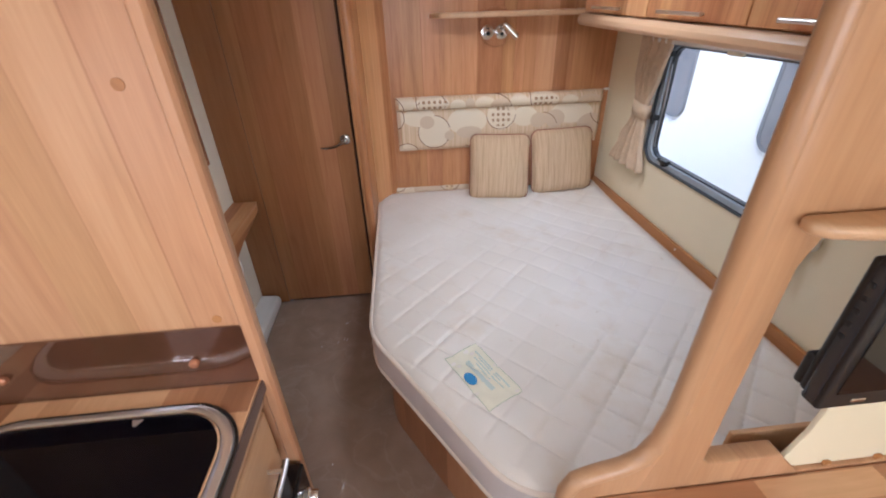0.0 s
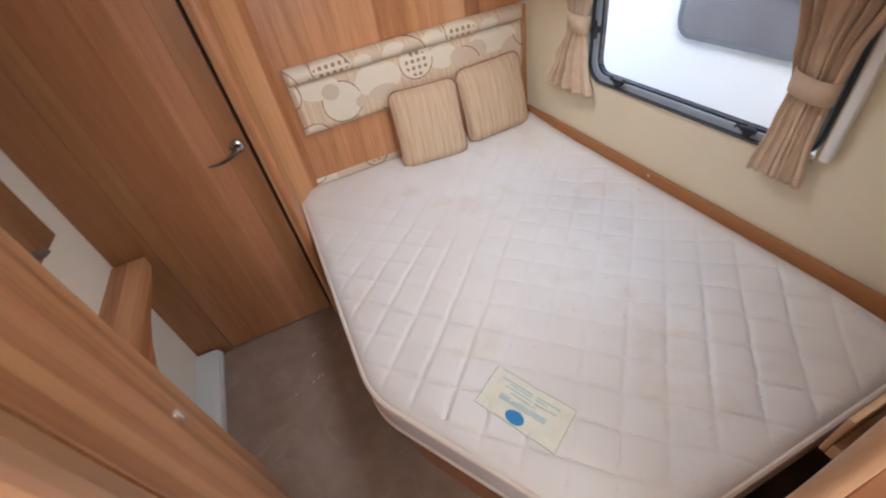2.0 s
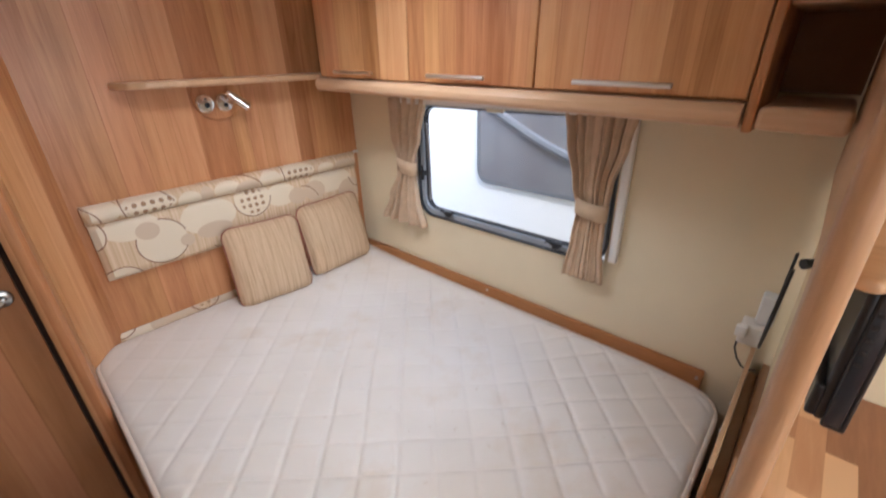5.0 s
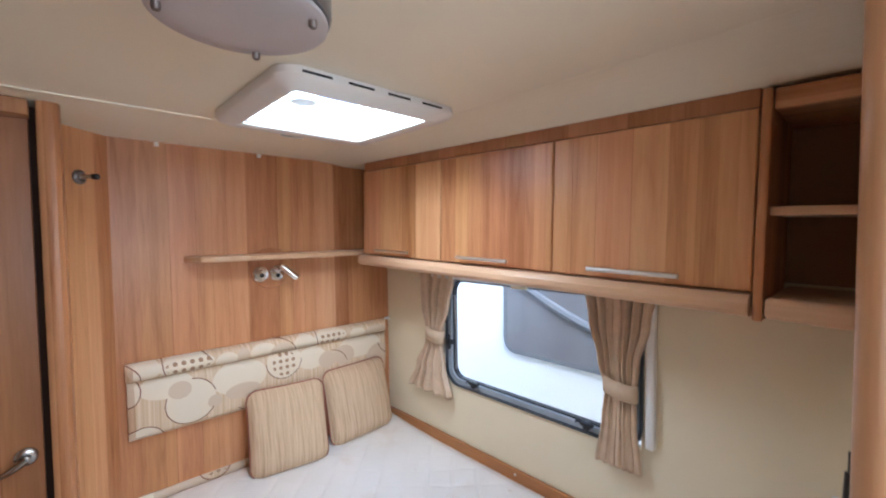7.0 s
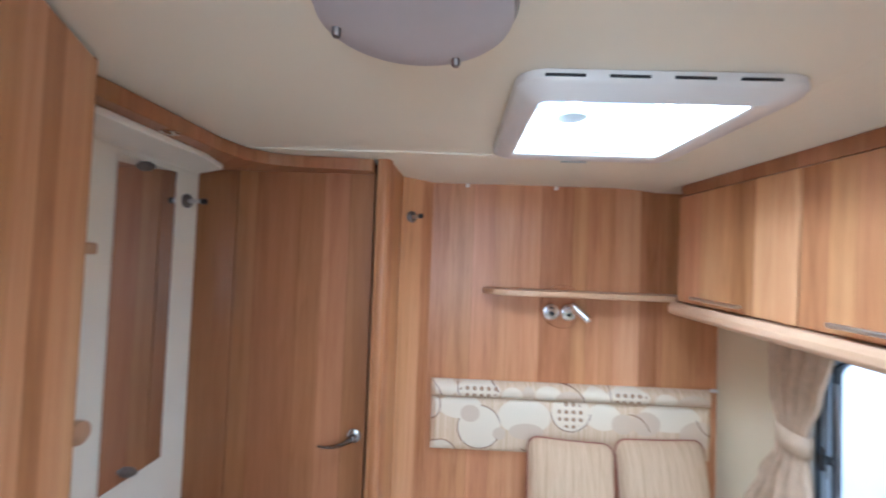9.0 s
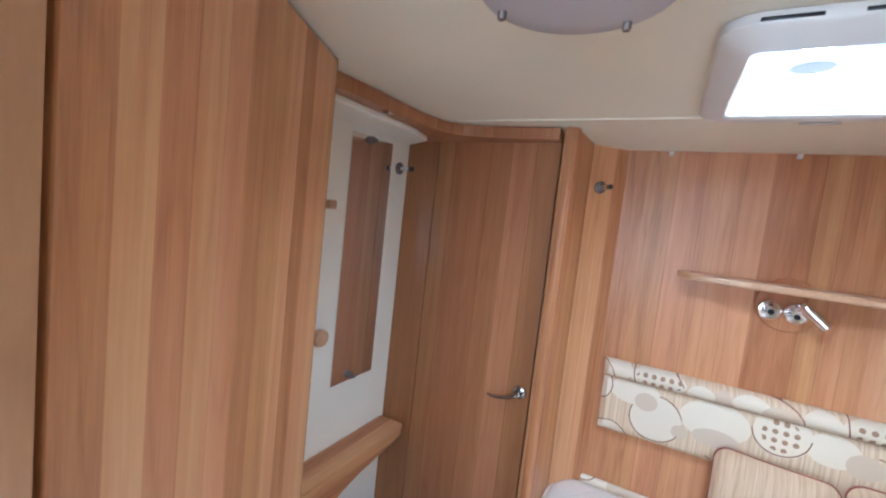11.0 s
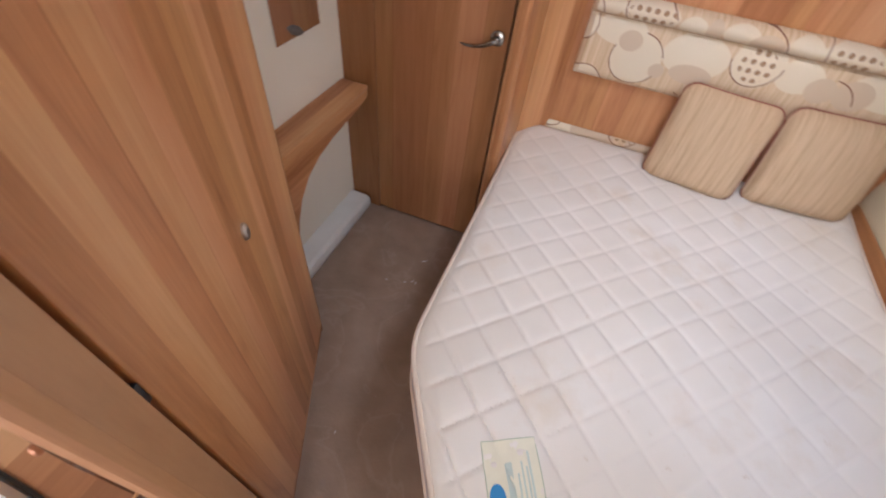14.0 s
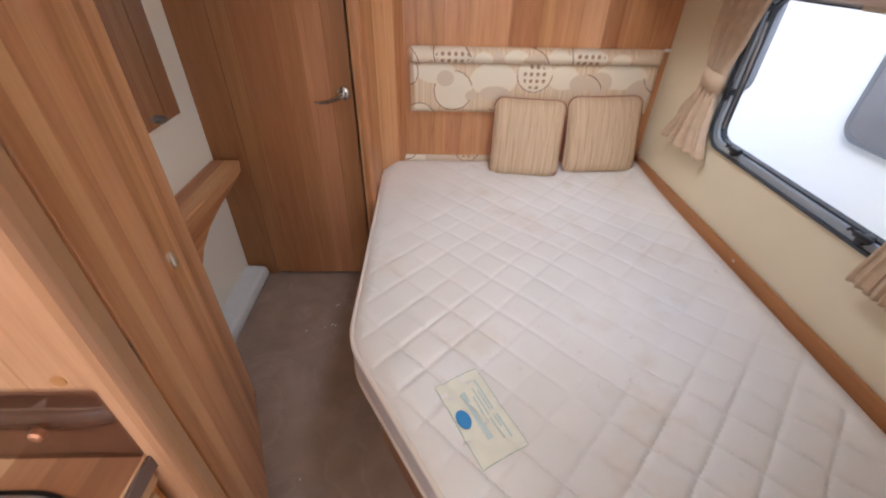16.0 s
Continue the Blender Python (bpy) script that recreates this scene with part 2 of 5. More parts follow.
def prism(poly, lo, hi, axis="z", bev=0.0, seg=2, bm=None):
    """A plan polygon drawn out along an axis. Points are (x, y) for z, (x, z) for y, (y, z) for x."""
    own = bmesh.new()
    put = {"z": lambda a, b, c: (a, b, c), "y": lambda a, b, c: (a, c, b), "x": lambda a, b, c: (c, a, b)}[axis]
    lower = [own.verts.new(put(a, b, lo)) for a, b in poly]
    upper = [own.verts.new(put(a, b, hi)) for a, b in poly]
    own.faces.new(lower), own.faces.new(upper[::-1])
    for i in range(len(poly)):
        j = (i + 1) % len(poly)
        own.faces.new((lower[i], upper[i], upper[j], lower[j]))
    bmesh.ops.recalc_face_normals(own, faces=own.faces[:])
    if bev:
        bmesh.ops.bevel(own, geom=own.edges[:], offset=bev, segments=seg, profile=0.5, affect="EDGES")
    return join(bm, own)


def tube(pts, r, sides=10, closed=False, bm=None, flat=1.0):
    """A round bar along points; r may be a list."""
    own = bmesh.new()
    pts = [Vector(p) for p in pts]
    n = len(pts)
    rings, up = [], Vector((0, 0, 1))
    for i, p in enumerate(pts):
        a = pts[(i - 1) % n] if closed or i else p
        b = pts[(i + 1) % n] if closed or i < n - 1 else p
        d = (b - a).normalized()
        s = d.cross(up)
        s = s.normalized() if s.length > 1e-4 else Vector((1, 0, 0))
        u = s.cross(d)
        rr = r[i] if isinstance(r, (list, tuple)) else r
        rings.append([own.verts.new(p + rr * (math.cos(k * 2 * math.pi / sides) * s + flat * math.sin(k * 2 * math.pi / sides) * u)) for k in range(sides)])
    for i in range(n if closed else n - 1):
        q, w = rings[i], rings[(i + 1) % n]
        for k in range(sides):
            own.faces.new((q[k], q[(k + 1) % sides], w[(k + 1) % sides], w[k]))
    if not closed:
        own.faces.new(rings[0][::-1]), own.faces.new(rings[-1])
    return join(bm, own)


def lathe(profile, m, sides=24, bm=None):
    """A turned shape: (radius, height) pairs round local z, set by the matrix m."""
    own = bmesh.new()
    rings = []
    for rad, h in profile:
        if rad < 1e-6:
            rings.append([own.verts.new(m @ Vector((0, 0, h)))])
        else:
            rings.append([own.verts.new(m @ Vector((rad * math.cos(k * 2 * math.pi / sides), rad * math.sin(k * 2 * math.pi / sides), h))) for k in range(sides)])
    for a, b in zip(rings, rings[1:]):
        for k in range(sides):
            q = [a[k % len(a)], a[(k + 1) % len(a)], b[(k + 1) % len(b)], b[k % len(b)]]
            q = [v for i, v in enumerate(q) if v not in q[:i]]
            if len(q) > 2:
                own.faces.new(q)
    return join(bm, own)


def round_rect(w, h, r, n=6):
    """Corner-rounded rectangle round the origin."""
    out = []
    for cx, cy, a0 in ((w / 2 - r, h / 2 - r, 0), (-w / 2 + r, h / 2 - r, 90), (-w / 2 + r, -h / 2 + r, 180), (w / 2 - r, -h / 2 + r, 270)):
        for k in range(n + 1):
            a = radians(a0 + 90 * k / n)
            out.append((cx + r * math.cos(a), cy + r * math.sin(a)))
    return out


def ring(outer, inner, lo, hi, axis="x", bm=None):
    """A frame between two outlines with the same number of points."""
    own = bmesh.new()
    put = {"z": lambda a, b, c: (a, b, c), "y": lambda a, b, c: (a, c, b), "x": lambda a, b, c: (c, a, b)}[axis]
    rows = [[own.verts.new(put(a, b, c)) for a, b in line] for line, c in ((outer, lo), (outer, hi), (inner, hi), (inner, lo))]
    n = len(outer)
    for a, b in zip(rows, rows[1:] + rows[:1]):
        for i in range(n):
            j = (i + 1) % n
            own.faces.new((a[i], a[j], b[j], b[i]))
    return join(bm, own)


def moved(line, a, b):
    return [(x + a, y + b) for x, y in line]


def structure(name, bm, mat, label, category, smooth=True):
    return tagged(part(name, bm, mat, None, "", smooth), label, category, "", "structure")


# ---- plan ----
XE, XW, YN, YD, ZC, YS = 0.985, -1.17, 2.55, 2.2, 1.99, -2.5

# floor, ceiling, closing walls
structure("floor", box(XW - 0.05, XE + 0.05, YS - 0.05, YN + 0.05, -0.05, 0.0), M_FLOOR, "grey-brown carpet floor under clear plastic film", "floor")
cb = bmesh.new()
for x0, x1, y0, y1 in ((XW - 0.05, SKX - SKW / 2, YS, YN + 0.05), (SKX + SKW / 2, XE + 0.05, YS, YN + 0.05), (SKX - SKW / 2, SKX + SKW / 2, YS, SKY - SKD / 2), (SKX - SKW / 2, SKX + SKW / 2, SKY + SKD / 2, YN + 0.05)):
    box(x0, x1, y0, y1, ZC, ZC + 0.05, bm=cb)
structure("ceiling", cb, M_CEIL, "cream ceiling board with a roof light opening", "ceiling")
structure("wall_south", box(XW, XE, YS - 0.05, YS, 0, 0.95), M_CREAM, "plain cream end wall below the front window", "wall")
structure("wall_south_top", box(XW, XE, YS - 0.05, YS, 1.72, ZC), M_CREAM, "plain cream end wall above the front window", "wall")
structure("wall_north", box(-0.31, XE + 0.05, YN, YN + 0.04, 0, ZC), M_WOOD, "wood-strip laminate wall behind the bed head", "wall")

# east wall with the window opening, plus an added unseen one for the fill lamp
WY0, WY1, WZ0, WZ1 = 1.08, 2.03, 0.855, 1.40
eb = bmesh.new()
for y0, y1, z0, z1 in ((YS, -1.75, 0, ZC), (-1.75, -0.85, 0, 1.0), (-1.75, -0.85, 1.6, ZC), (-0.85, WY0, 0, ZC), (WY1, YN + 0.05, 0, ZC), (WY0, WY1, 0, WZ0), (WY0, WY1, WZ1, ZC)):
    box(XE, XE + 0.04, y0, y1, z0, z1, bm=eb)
structure("wall_east", eb, M_CREAM, "cream side wall with the window and an added unseen opening", "wall")
# west wall with the kitchen window opening, behind the walker
wb = bmesh.new()
for y0, y1, z0, z1 in ((YS, -0.8, 0, ZC), (0.1, YD + 0.3, 0, ZC), (-0.8, 0.1, 0, 1.0), (-0.8, 0.1, 1.6, ZC)):
    box(XW - 0.04, XW, y0, y1, z0, z1, bm=wb)
structure("wall_west", wb, M_WHITEWALL, "off-white side wall with a mirror", "wall")

# diagonal panel and corner post between door and bed head
structure("wall_diagonal", prism([(-0.438, 2.165), (-0.424, 2.43), (-0.298, 2.552), (-0.33, 2.58), (-0.48, 2.47), (-0.48, 2.185)], 0, ZC), M_WOOD, "wood-strip panel set at an angle by the bed head", "wall")
structure("trim_post", prism([(-0.482, 2.20), (-0.482, 2.150), (-0.476, 2.140), (-0.464, 2.134), (-0.446, 2.136), (-0.434, 2.148), (-0.430, 2.175), (-0.45, 2.21)], 0, ZC), M_WOOD, "rounded light wood post beside the washroom door", "trim")
structure("wall_washroom", box(XW, -1.0165, YD, YD + 0.03, 0, ZC, 0.001), M_DOOR, "wood laminate panel beside the washroom door", "wall")

# washroom door
M_LEVER = plain("worn_chrome", (0.40, 0.39, 0.38, 1), 0.24, 1.0, vary=0.06)
# dark brown stands in for the shade seen through the door gap
M_GAP_SHADE = plain("gap_shade_brown", rgb((58, 38, 26)), 0.8)
door = thing("door_1", "closed wood laminate washroom door with chrome lever", "door", kind="structure", at=(-0.75, YD, 0))
part("door_leaf", box(-1.0148, -0.499, YD + 0.001, YD + 0.03, 0.012, 1.95, 0.003), M_DOOR, door)
part("door_backing", box(-1.01, -0.46, YD + 0.032, YD + 0.045, 0.0, ZC), M_GAP_SHADE, door, "dark brown sheet for the shade in the door gap")

hm = pose(-0.537, YD + 0.001, 0.982, 90, 0, 0)
handle = part("handle_rose", lathe([(0, 0), (0.026, 0), (0.026, 0.006), (0.022, 0.009), (0.011, 0.010), (0.010, 0.034), (0, 0.036)], hm), M_LEVER, door, "chrome lever handle")
part("lever", tube([(-0.537, 2.168, 0.982), (-0.548, 2.163, 0.977), (-0.572, 2.159, 0.964), (-0.602, 2.158, 0.955), (-0.632, 2.161, 0.951), (-0.660, 2.168, 0.951)], [0.012, 0.013, 0.011, 0.009, 0.008, 0.004], flat=0.75), M_LEVER, handle)

# ---- bed ----
BED_Z0, BED_Z1 = 0.355, 0.518


def bed_outline(grow=0.0, n=7):
    """The bed's plan: straight at the wall, cut off slantwise at the foot on the aisle side."""
    base = [(0.960, 2.54, 0.03), (-0.42, 2.54, 0.16), (-0.42, 1.26, 0.30), (-0.02, 0.615, 0.22), (0.955, 0.615, 0.12)]
    out = []
    for i, (x, y, r) in enumerate(base):
        p, a, b = Vector((x, y)), Vector(base[i - 1][:2]), Vector(base[(i + 1) % len(base)][:2])
        da, db = (a - p).normalized(), (b - p).normalized()
        half = math.acos(max(-1, min(1, da.dot(db)))) / 2
        t = min(r / math.tan(half), 0.45 * min((a - p).length, (b - p).length))
        p0, p1 = p + da * t, p + db * t
        for k in range(n + 1):
            s = k / n
            q = (1 - s) ** 2 * p0 + 2 * s * (1 - s) * p + s * s * p1
            out.append(q)
    if grow:
        c = Vector((0.27, 1.6))
        out = [q + (q - c).normalized() * grow for q in out]
    return [(q.x, q.y) for q in out]


def dense(line, step=0.03):
    out = []
    for i, a in enumerate(line):
        a, b = Vector(a), Vector(line[(i + 1) % len(line)])
        k = max(1, int((b - a).length / step))
        out += [tuple(a.lerp(b, s / k)) for s in range(k)]
    return out


def edge_lift(x, y):
    """The mattress is pressed up where it meets the head wall and the side rail."""
    return 0.020 * max(0.0, min(1.0, (y - 2.0) / 0.5)) ** 2 + 0.020 * max(0.0, min(1.0, (x - 0.70) / 0.24)) ** 2 * max(0.0, min(1.0, (y - 0.62) / 0.25))


def quilt(x, y):
    """Height of the stitched diamonds, with worn hollows."""
    d = 0.110
    warp = 0.012 * noise.noise(Vector((x * 2.1, y * 2.1, 3)))
    u, v = ((x + y) * 0.7071 + warp) / d - 0.20, ((x - y) * 0.7071 - warp) / d - 0.45
    a, b = abs((u % 1) - 0.5) * 2, abs((v % 1) - 0.5) * 2
    puff = (1 - a ** 14) * (1 - b ** 14) * (1 - 0.35 * (a * a + b * b) / 2)
    soft = max(0.2, (0.62 + 0.6 * noise.noise(Vector((x * 2.6, y * 2.6, 7)))) * (1 - 0.4 * max(0.0, min(1.0, (y - 1.6) / 0.7))))
    return 0.0135 * soft * puff + 0.008 * noise.noise(Vector((x * 2.2, y * 2.2, 0))) + 0.003 * noise.noise(Vector((x * 9, y * 9, 5)))


def mattress_top():
    outline = dense(bed_outline(), 0.02)
    ys = sorted({round(p[1], 4) for p in outline})
    lo, hi = ys[0], ys[-1]
    rows = []
    pts = [Vector(p) for p in outline]
    ny, nx = 280, 210
    for j in range(ny + 1):
        s = j / ny
        y = lo + 0.0006 + (hi - lo - 0.0012) * s
        xs = []
        for a, b in zip(pts, pts[1:] + pts[:1]):
            if (a.y - y) * (b.y - y) <= 0 and a.y != b.y:
                xs.append(a.x + (b.x - a.x) * (y - a.y) / (b.y - a.y))
        rows.append((y, min(xs), max(xs)))
    own = bmesh.new()
    grid = []
    for y, x0, x1 in rows:
        line = []
        for i in range(nx + 1):
            x = x0 + (x1 - x0) * i / nx
            edge = min(x - x0, x1 - x, y - lo, hi - y)
            if x < 0.0 and y < 1.3:
                edge = min(edge, (x + 0.42) * 0.854 + (y - 1.26) * 0.52 + 0.0)
            edge = max(edge, 0)
            round_ = 0.022 * (1 - math.sqrt(max(0, 1 - (1 - min(edge / 0.045, 1)) ** 2)))
            k = min(1, edge / 0.05)
            line.append(own.verts.new((x, y, BED_Z1 - round_ + edge_lift(x, y) + k * quilt(x, y))))
        grid.append(line)
    for a, b in zip(grid, grid[1:]):
        for i in range(nx):
            own.faces.new((a[i], a[i + 1], b[i + 1], b[i]))
    return own


def ticking():
    """Off-white quilted ticking: fine weave, yellowed patches and small brown stains."""
    m, n, link, p = nodes_of("mattress_ticking")
    co = n.new("ShaderNodeTexCoord")

    def tex(scale, detail, rough=0.5):
        t = n.new("ShaderNodeTexNoise")
        t.inputs["Scale"].default_value, t.inputs["Detail"].default_value, t.inputs["Roughness"].default_value = scale, detail, rough
        link(co.outputs["Object"], t.inputs["Vector"])
        return t.outputs["Fac"]

    def over(base, fac, color):
        d = n.new("ShaderNodeMix")
        d.data_type = "RGBA"
        link(fac, d.inputs["Factor"])
        a, b = [q for q in d.inputs if q.type == "RGBA"]
        link(base, a)
        b.default_value = color
        return [q for q in d.outputs if q.type == "RGBA"][0]

    base = ramp(n, [(0.3, rgb((224, 217, 208))), (0.7, rgb((236, 232, 227)))])
    link(tex(1.8, 3), base.inputs[0])
    patch = ramp(n, [(0.56, (0, 0, 0, 1)), (0.76, (0.55, 0.55, 0.55, 1))])
    link(tex(4.5, 5, 0.6), patch.inputs[0])
    spot = ramp(n, [(0.66, (0, 0, 0, 1)), (0.74, (0.45, 0.45, 0.45, 1))])
    link(tex(19, 5, 0.65), spot.inputs[0])
    col = over(base.outputs[0], patch.outputs[0], rgb((214, 198, 178)))
    col = over(col, spot.outputs[0], rgb((196, 178, 158)))
    link(col, p.inputs["Base Color"])
    p.inputs["Roughness"].default_value, p.inputs["Specular IOR Level"].default_value = 0.5, 0.45
    b = n.new("ShaderNodeBump")
    b.inputs["Strength"].default_value, b.inputs["Distance"].default_value = 0.3, 0.002
    link(tex(260, 3), b.inputs["Height"])
    link(b.outputs[0], p.inputs["Normal"])
    return m


M_TICK = ticking()
M_TICKSIDE = plain("mattress_side_fabric", rgb((206, 194, 190)), 0.75, vary=0.06, bump=0.3, bscale=300)
M_PIPE = plain("mattress_piping", rgb((226, 212, 198)), 0.7, vary=0.04)
mattress = thing("mattress", "worn off-white quilted mattress on the bed base", "mattress", at=(0.27, 1.6, BED_Z0))
top = part("quilted_top", mattress_top(), M_TICK, mattress)
line = dense(bed_outline(), 0.04)
side = bmesh.new()
rows = []
for z, g in ((BED_Z0, -0.004), (BED_Z0 + 0.02, 0.0), (BED_Z0 + 0.07, 0.006), (BED_Z1 - 0.03, 0.001), (BED_Z1 - 0.021, -0.001)):
    c = Vector((0.27, 1.6))
    rows.append([side.verts.new((*(Vector(p) + (Vector(p) - c).normalized() * g), z + (edge_lift(*p) if z > BED_Z0 + 0.08 else 0))) for p in line])
for a, b in zip(rows, rows[1:]):
    for i in range(len(line)):
        j = (i + 1) % len(line)
        side.faces.new((a[i], a[j], b[j], b[i]))
part("side_border", side, M_TICKSIDE, mattress, "greyish fabric side border")
part("piping", tube([(x, y, BED_Z1 - 0.018 + edge_lift(x, y)) for x, y in line], 0.0085, 8, True), M_PIPE, mattress, "rolled piped edge")
part("lower_piping", tube([(x, y, BED_Z0 + 0.012) for x, y in line], 0.0075, 8, True), M_PIPE, mattress, "rolled piped edge")

bed = thing("divan", "wood-fronted fixed divan base under the mattress", "divan", at=(0.27, 1.6, 0))
part("base_panel", prism([(x, y) for x, y in bed_outline(-0.050)], 0.0, BED_Z0 - 0.004), M_DOOR, bed)


# sewn-on label: four printed corners in plan, thin as cloth
M_LABEL = plain("label_cloth", rgb((230, 227, 208)), 0.7, vary=0.05, scale=20)
M_STITCH = plain("label_green_stitch", rgb((176, 188, 168)), 0.8)
M_INK = plain("label_blue_ink", rgb((194, 208, 202)), 0.7)
M_BLUE = plain("label_blue_oval", rgb((40, 130, 190)), 0.6)
lab = thing("mattress_label", "pale yellow printed cloth label sewn on the mattress", "label", at=(-0.06, 0.99, BED_Z1 + 0.006))
LO, LU, LV = Vector((-0.159, 1.079)), Vector((0.115, 0.062)), Vector((0.108, -0.219))
LZ = 0.0015


def on_label(u0, u1, v0, v1, z, n=12):
    """A patch of the label: u across it, v along it, both 0 to 1."""
    own = bmesh.new()
    g = [[own.verts.new((*(LO + LU * (u0 + (u1 - u0) * i / n) + LV * (v0 + (v1 - v0) * j / n)), z)) for i in range(n + 1)] for j in range(n + 1)]
    for a, b in zip(g, g[1:]):
        for i in range(n):
            own.faces.new((a[i], a[i + 1], b[i + 1], b[i]))
    for v in own.verts:
        v.co.z += BED_Z1 + quilt(v.co.x, v.co.y)
    q = bmesh.ops.extrude_face_region(own, geom=own.faces[:])
    bmesh.ops.translate(own, vec=(0, 0, -0.0012), verts=[e for e in q["geom"] if isinstance(e, bmesh.types.BMVert)])
    return own


part("cloth", on_label(0, 1, 0, 1, LZ), M_LABEL, lab)
sb = bmesh.new()
cs = [LO, LO + LU, LO + LU + LV, LO + LV]
edge = dense([tuple(c) for c in cs], 0.01)
tube([(x, y, BED_Z1 + quilt(x, y) + LZ + 0.0005) for x, y in edge], 0.0010, 5, True, sb)
part("stitching", sb, M_STITCH, lab, "green stitched border")
for u, v0, v1, w in ((0.80, 0.12, 0.86, 0.035), (0.74, 0.25, 0.72, 0.03), (0.66, 0.2, 0.84, 0.03), (0.58, 0.3, 0.62, 0.03)):
    part("small_print", on_label(u, u + w, v0, v1, LZ + 0.0014, 14), M_INK, lab, "line of faded blue print")
part("large_print", on_label(0.38, 0.50, 0.20, 0.78, LZ + 0.0014, 14), M_INK, lab, "large faded blue print")
oc = LO + LU * 0.17 + LV * 0.48
ob_ = bmesh.new()
ring_ = [ob_.verts.new((*(oc + LU.normalized() * 0.018 * math.cos(a * 0.2618) + LV.normalized() * 0.027 * math.sin(a * 0.2618)), BED_Z1 + quilt(*oc) + LZ + 0.003)) for a in range(24)]
ob_.faces.new(ring_)
q = bmesh.ops.extrude_face_region(ob_, geom=ob_.faces[:])
bmesh.ops.translate(ob_, vec=(0, 0, -0.001), verts=[e for e in q["geom"] if isinstance(e, bmesh.types.BMVert)])
part("oval_badge", ob_, M_BLUE, lab, "blue oval badge")

# ---- left side: wardrobe, kitchen panel, worktop ----
ward = thing("wardrobe", "tall wood laminate wardrobe set at an angle", "wardrobe", at=(-0.9, 1.1, 0))
part("carcass", prism([(-0.600, 0.765), (-0.898, 1.416), (-1.166, 1.416), (-1.166, 0.765)], 0, ZC - 0.002), M_WOOD, ward)
WA, WB = Vector((-0.574, 0.760)), Vector((-0.8795, 1.4264))
WDIR = (WB - WA).normalized()
WNOR = Vector((WDIR.y, -WDIR.x))


def on_front(s0, s1, d0, d1, z0, z1, bev=0.003, bm=None):
    """A slab on the wardrobe's slanting front: s along it, d out from it."""
    q = [WA + WDIR * s + WNOR * d for s, d in ((s0, d0), (s1, d0), (s1, d1), (s0, d1))]
    return prism([tuple(p) for p in q], z0, z1, "z", bev, 2, bm)


L = (WB - WA).length
part("door_panel", on_front(0.050, L - 0.012, -0.018, 0.004, 0.06, ZC - 0.01, 0.004), M_WARD, ward)
# recessed brown strip paints the shade between post and wardrobe door
part("gap_strip", on_front(0.030, 0.062, -0.022, -0.012, 0.0, ZC - 0.003, 0), M_LOCKIN, ward, "brown strip for the shade in the wardrobe door gap")
part("plinth", on_front(0.046, L - 0.012, -0.018, -0.004, 0, 0.055, 0.002), M_WOOD, ward)
part("corner_edge", on_front(L - 0.013, L, -0.02, 0.002, 0, ZC - 0.003, 0.005), M_WOOD, ward)

kp = structure("wall_kitchen", box(XW, -0.574, 0.722, 0.747, 0, ZC - 0.001, 0.002), M_KIT, "light wood panel at the end of the kitchen worktop", "wall")
EDGE = [tuple(WA + WDIR * 0.040 + WNOR * d) for d in (-0.02, 0.003)]
structure("trim_kitchen_edge", prism([(-0.580, 0.720), (-0.576, 0.716), (-0.560, 0.716), (-0.554, 0.722), (-0.553, 0.734), (-0.556, 0.748), EDGE[1], EDGE[0], (-0.592, 0.756)], 0, ZC - 0.002), M_KIT, "rounded light wood edge of the kitchen panel", "trim")

# ---- lockers over the window ----
LX = 0.70
lock = thing("overhead_locker", "wood laminate overhead locker with three lift-up doors", "cabinet", at=(0.85, 1.5, 1.42))
part("carcass", prism([(LX + 0.02, 0.732), (LX + 0.02, 2.345), (0.86, 2.546), (XE, 2.546), (XE, 0.732)], 1.44, 1.948), M_WOOD, lock)
part("bottom_rail", prism([(0.694, 1.430), (0.681, 1.434), (0.672, 1.446), (0.673, 1.464), (0.686, 1.481), (0.735, 1.484), (0.76, 1.430)], 0.735, 2.37, "y", 0.002), M_TRIMY, lock, "rounded light wood bottom rail")
part("top_rail", box(0.708, 0.74, 0.735, 2.36, 1.904, 1.948, 0.003), M_DOOR, lock, "darker recessed top rail")
for y0, y1, h0, h1 in ((1.778, 2.355, 1.966, 2.213), (1.256, 1.774, 1.419, 1.661), (0.735, 1.252, 0.88, 1.123)):
    d = part("door", box(LX - 0.002, LX + 0.016, y0, y1, 1.488, 1.901, 0.004), M_WOOD, lock)
    hb = tube([(0.674, h0, 1.511), (0.674, h1, 1.511)], 0.0062, 10)
    for y in (h0 + 0.025, h1 - 0.025):
        tube([(0.674, y, 1.511), (LX, y, 1.511)], 0.0045, 8, bm=hb)
    part("handle", hb, M_SATIN, d, "satin nickel bar handle")

lock.rotation_euler = (radians(1.4), 0, 0)

# cove that brings the ceiling down to the top of the lockers
cv_ = bmesh.new()
rows = []
for k in range(13):
    y = 0.552 + (YN - 0.554) * k / 12
    zt = 1.9485 + 0.0244 * (y - 1.5)
    rows.append([cv_.verts.new((0.49 + 0.215 * q / 8, y, ZC - 0.0005 - (ZC - zt) * (q / 8) ** 2)) for q in range(9)] + [cv_.verts.new((XE, y, zt - 0.004)), cv_.verts.new((XE, y, ZC + 0.01)), cv_.verts.new((0.49, y, ZC + 0.01))])
for a, b in zip(rows, rows[1:]):
    for i in range(len(a)):
        j = (i + 1) % len(a)
        cv_.faces.new((a[i], a[j], b[j], b[i]))
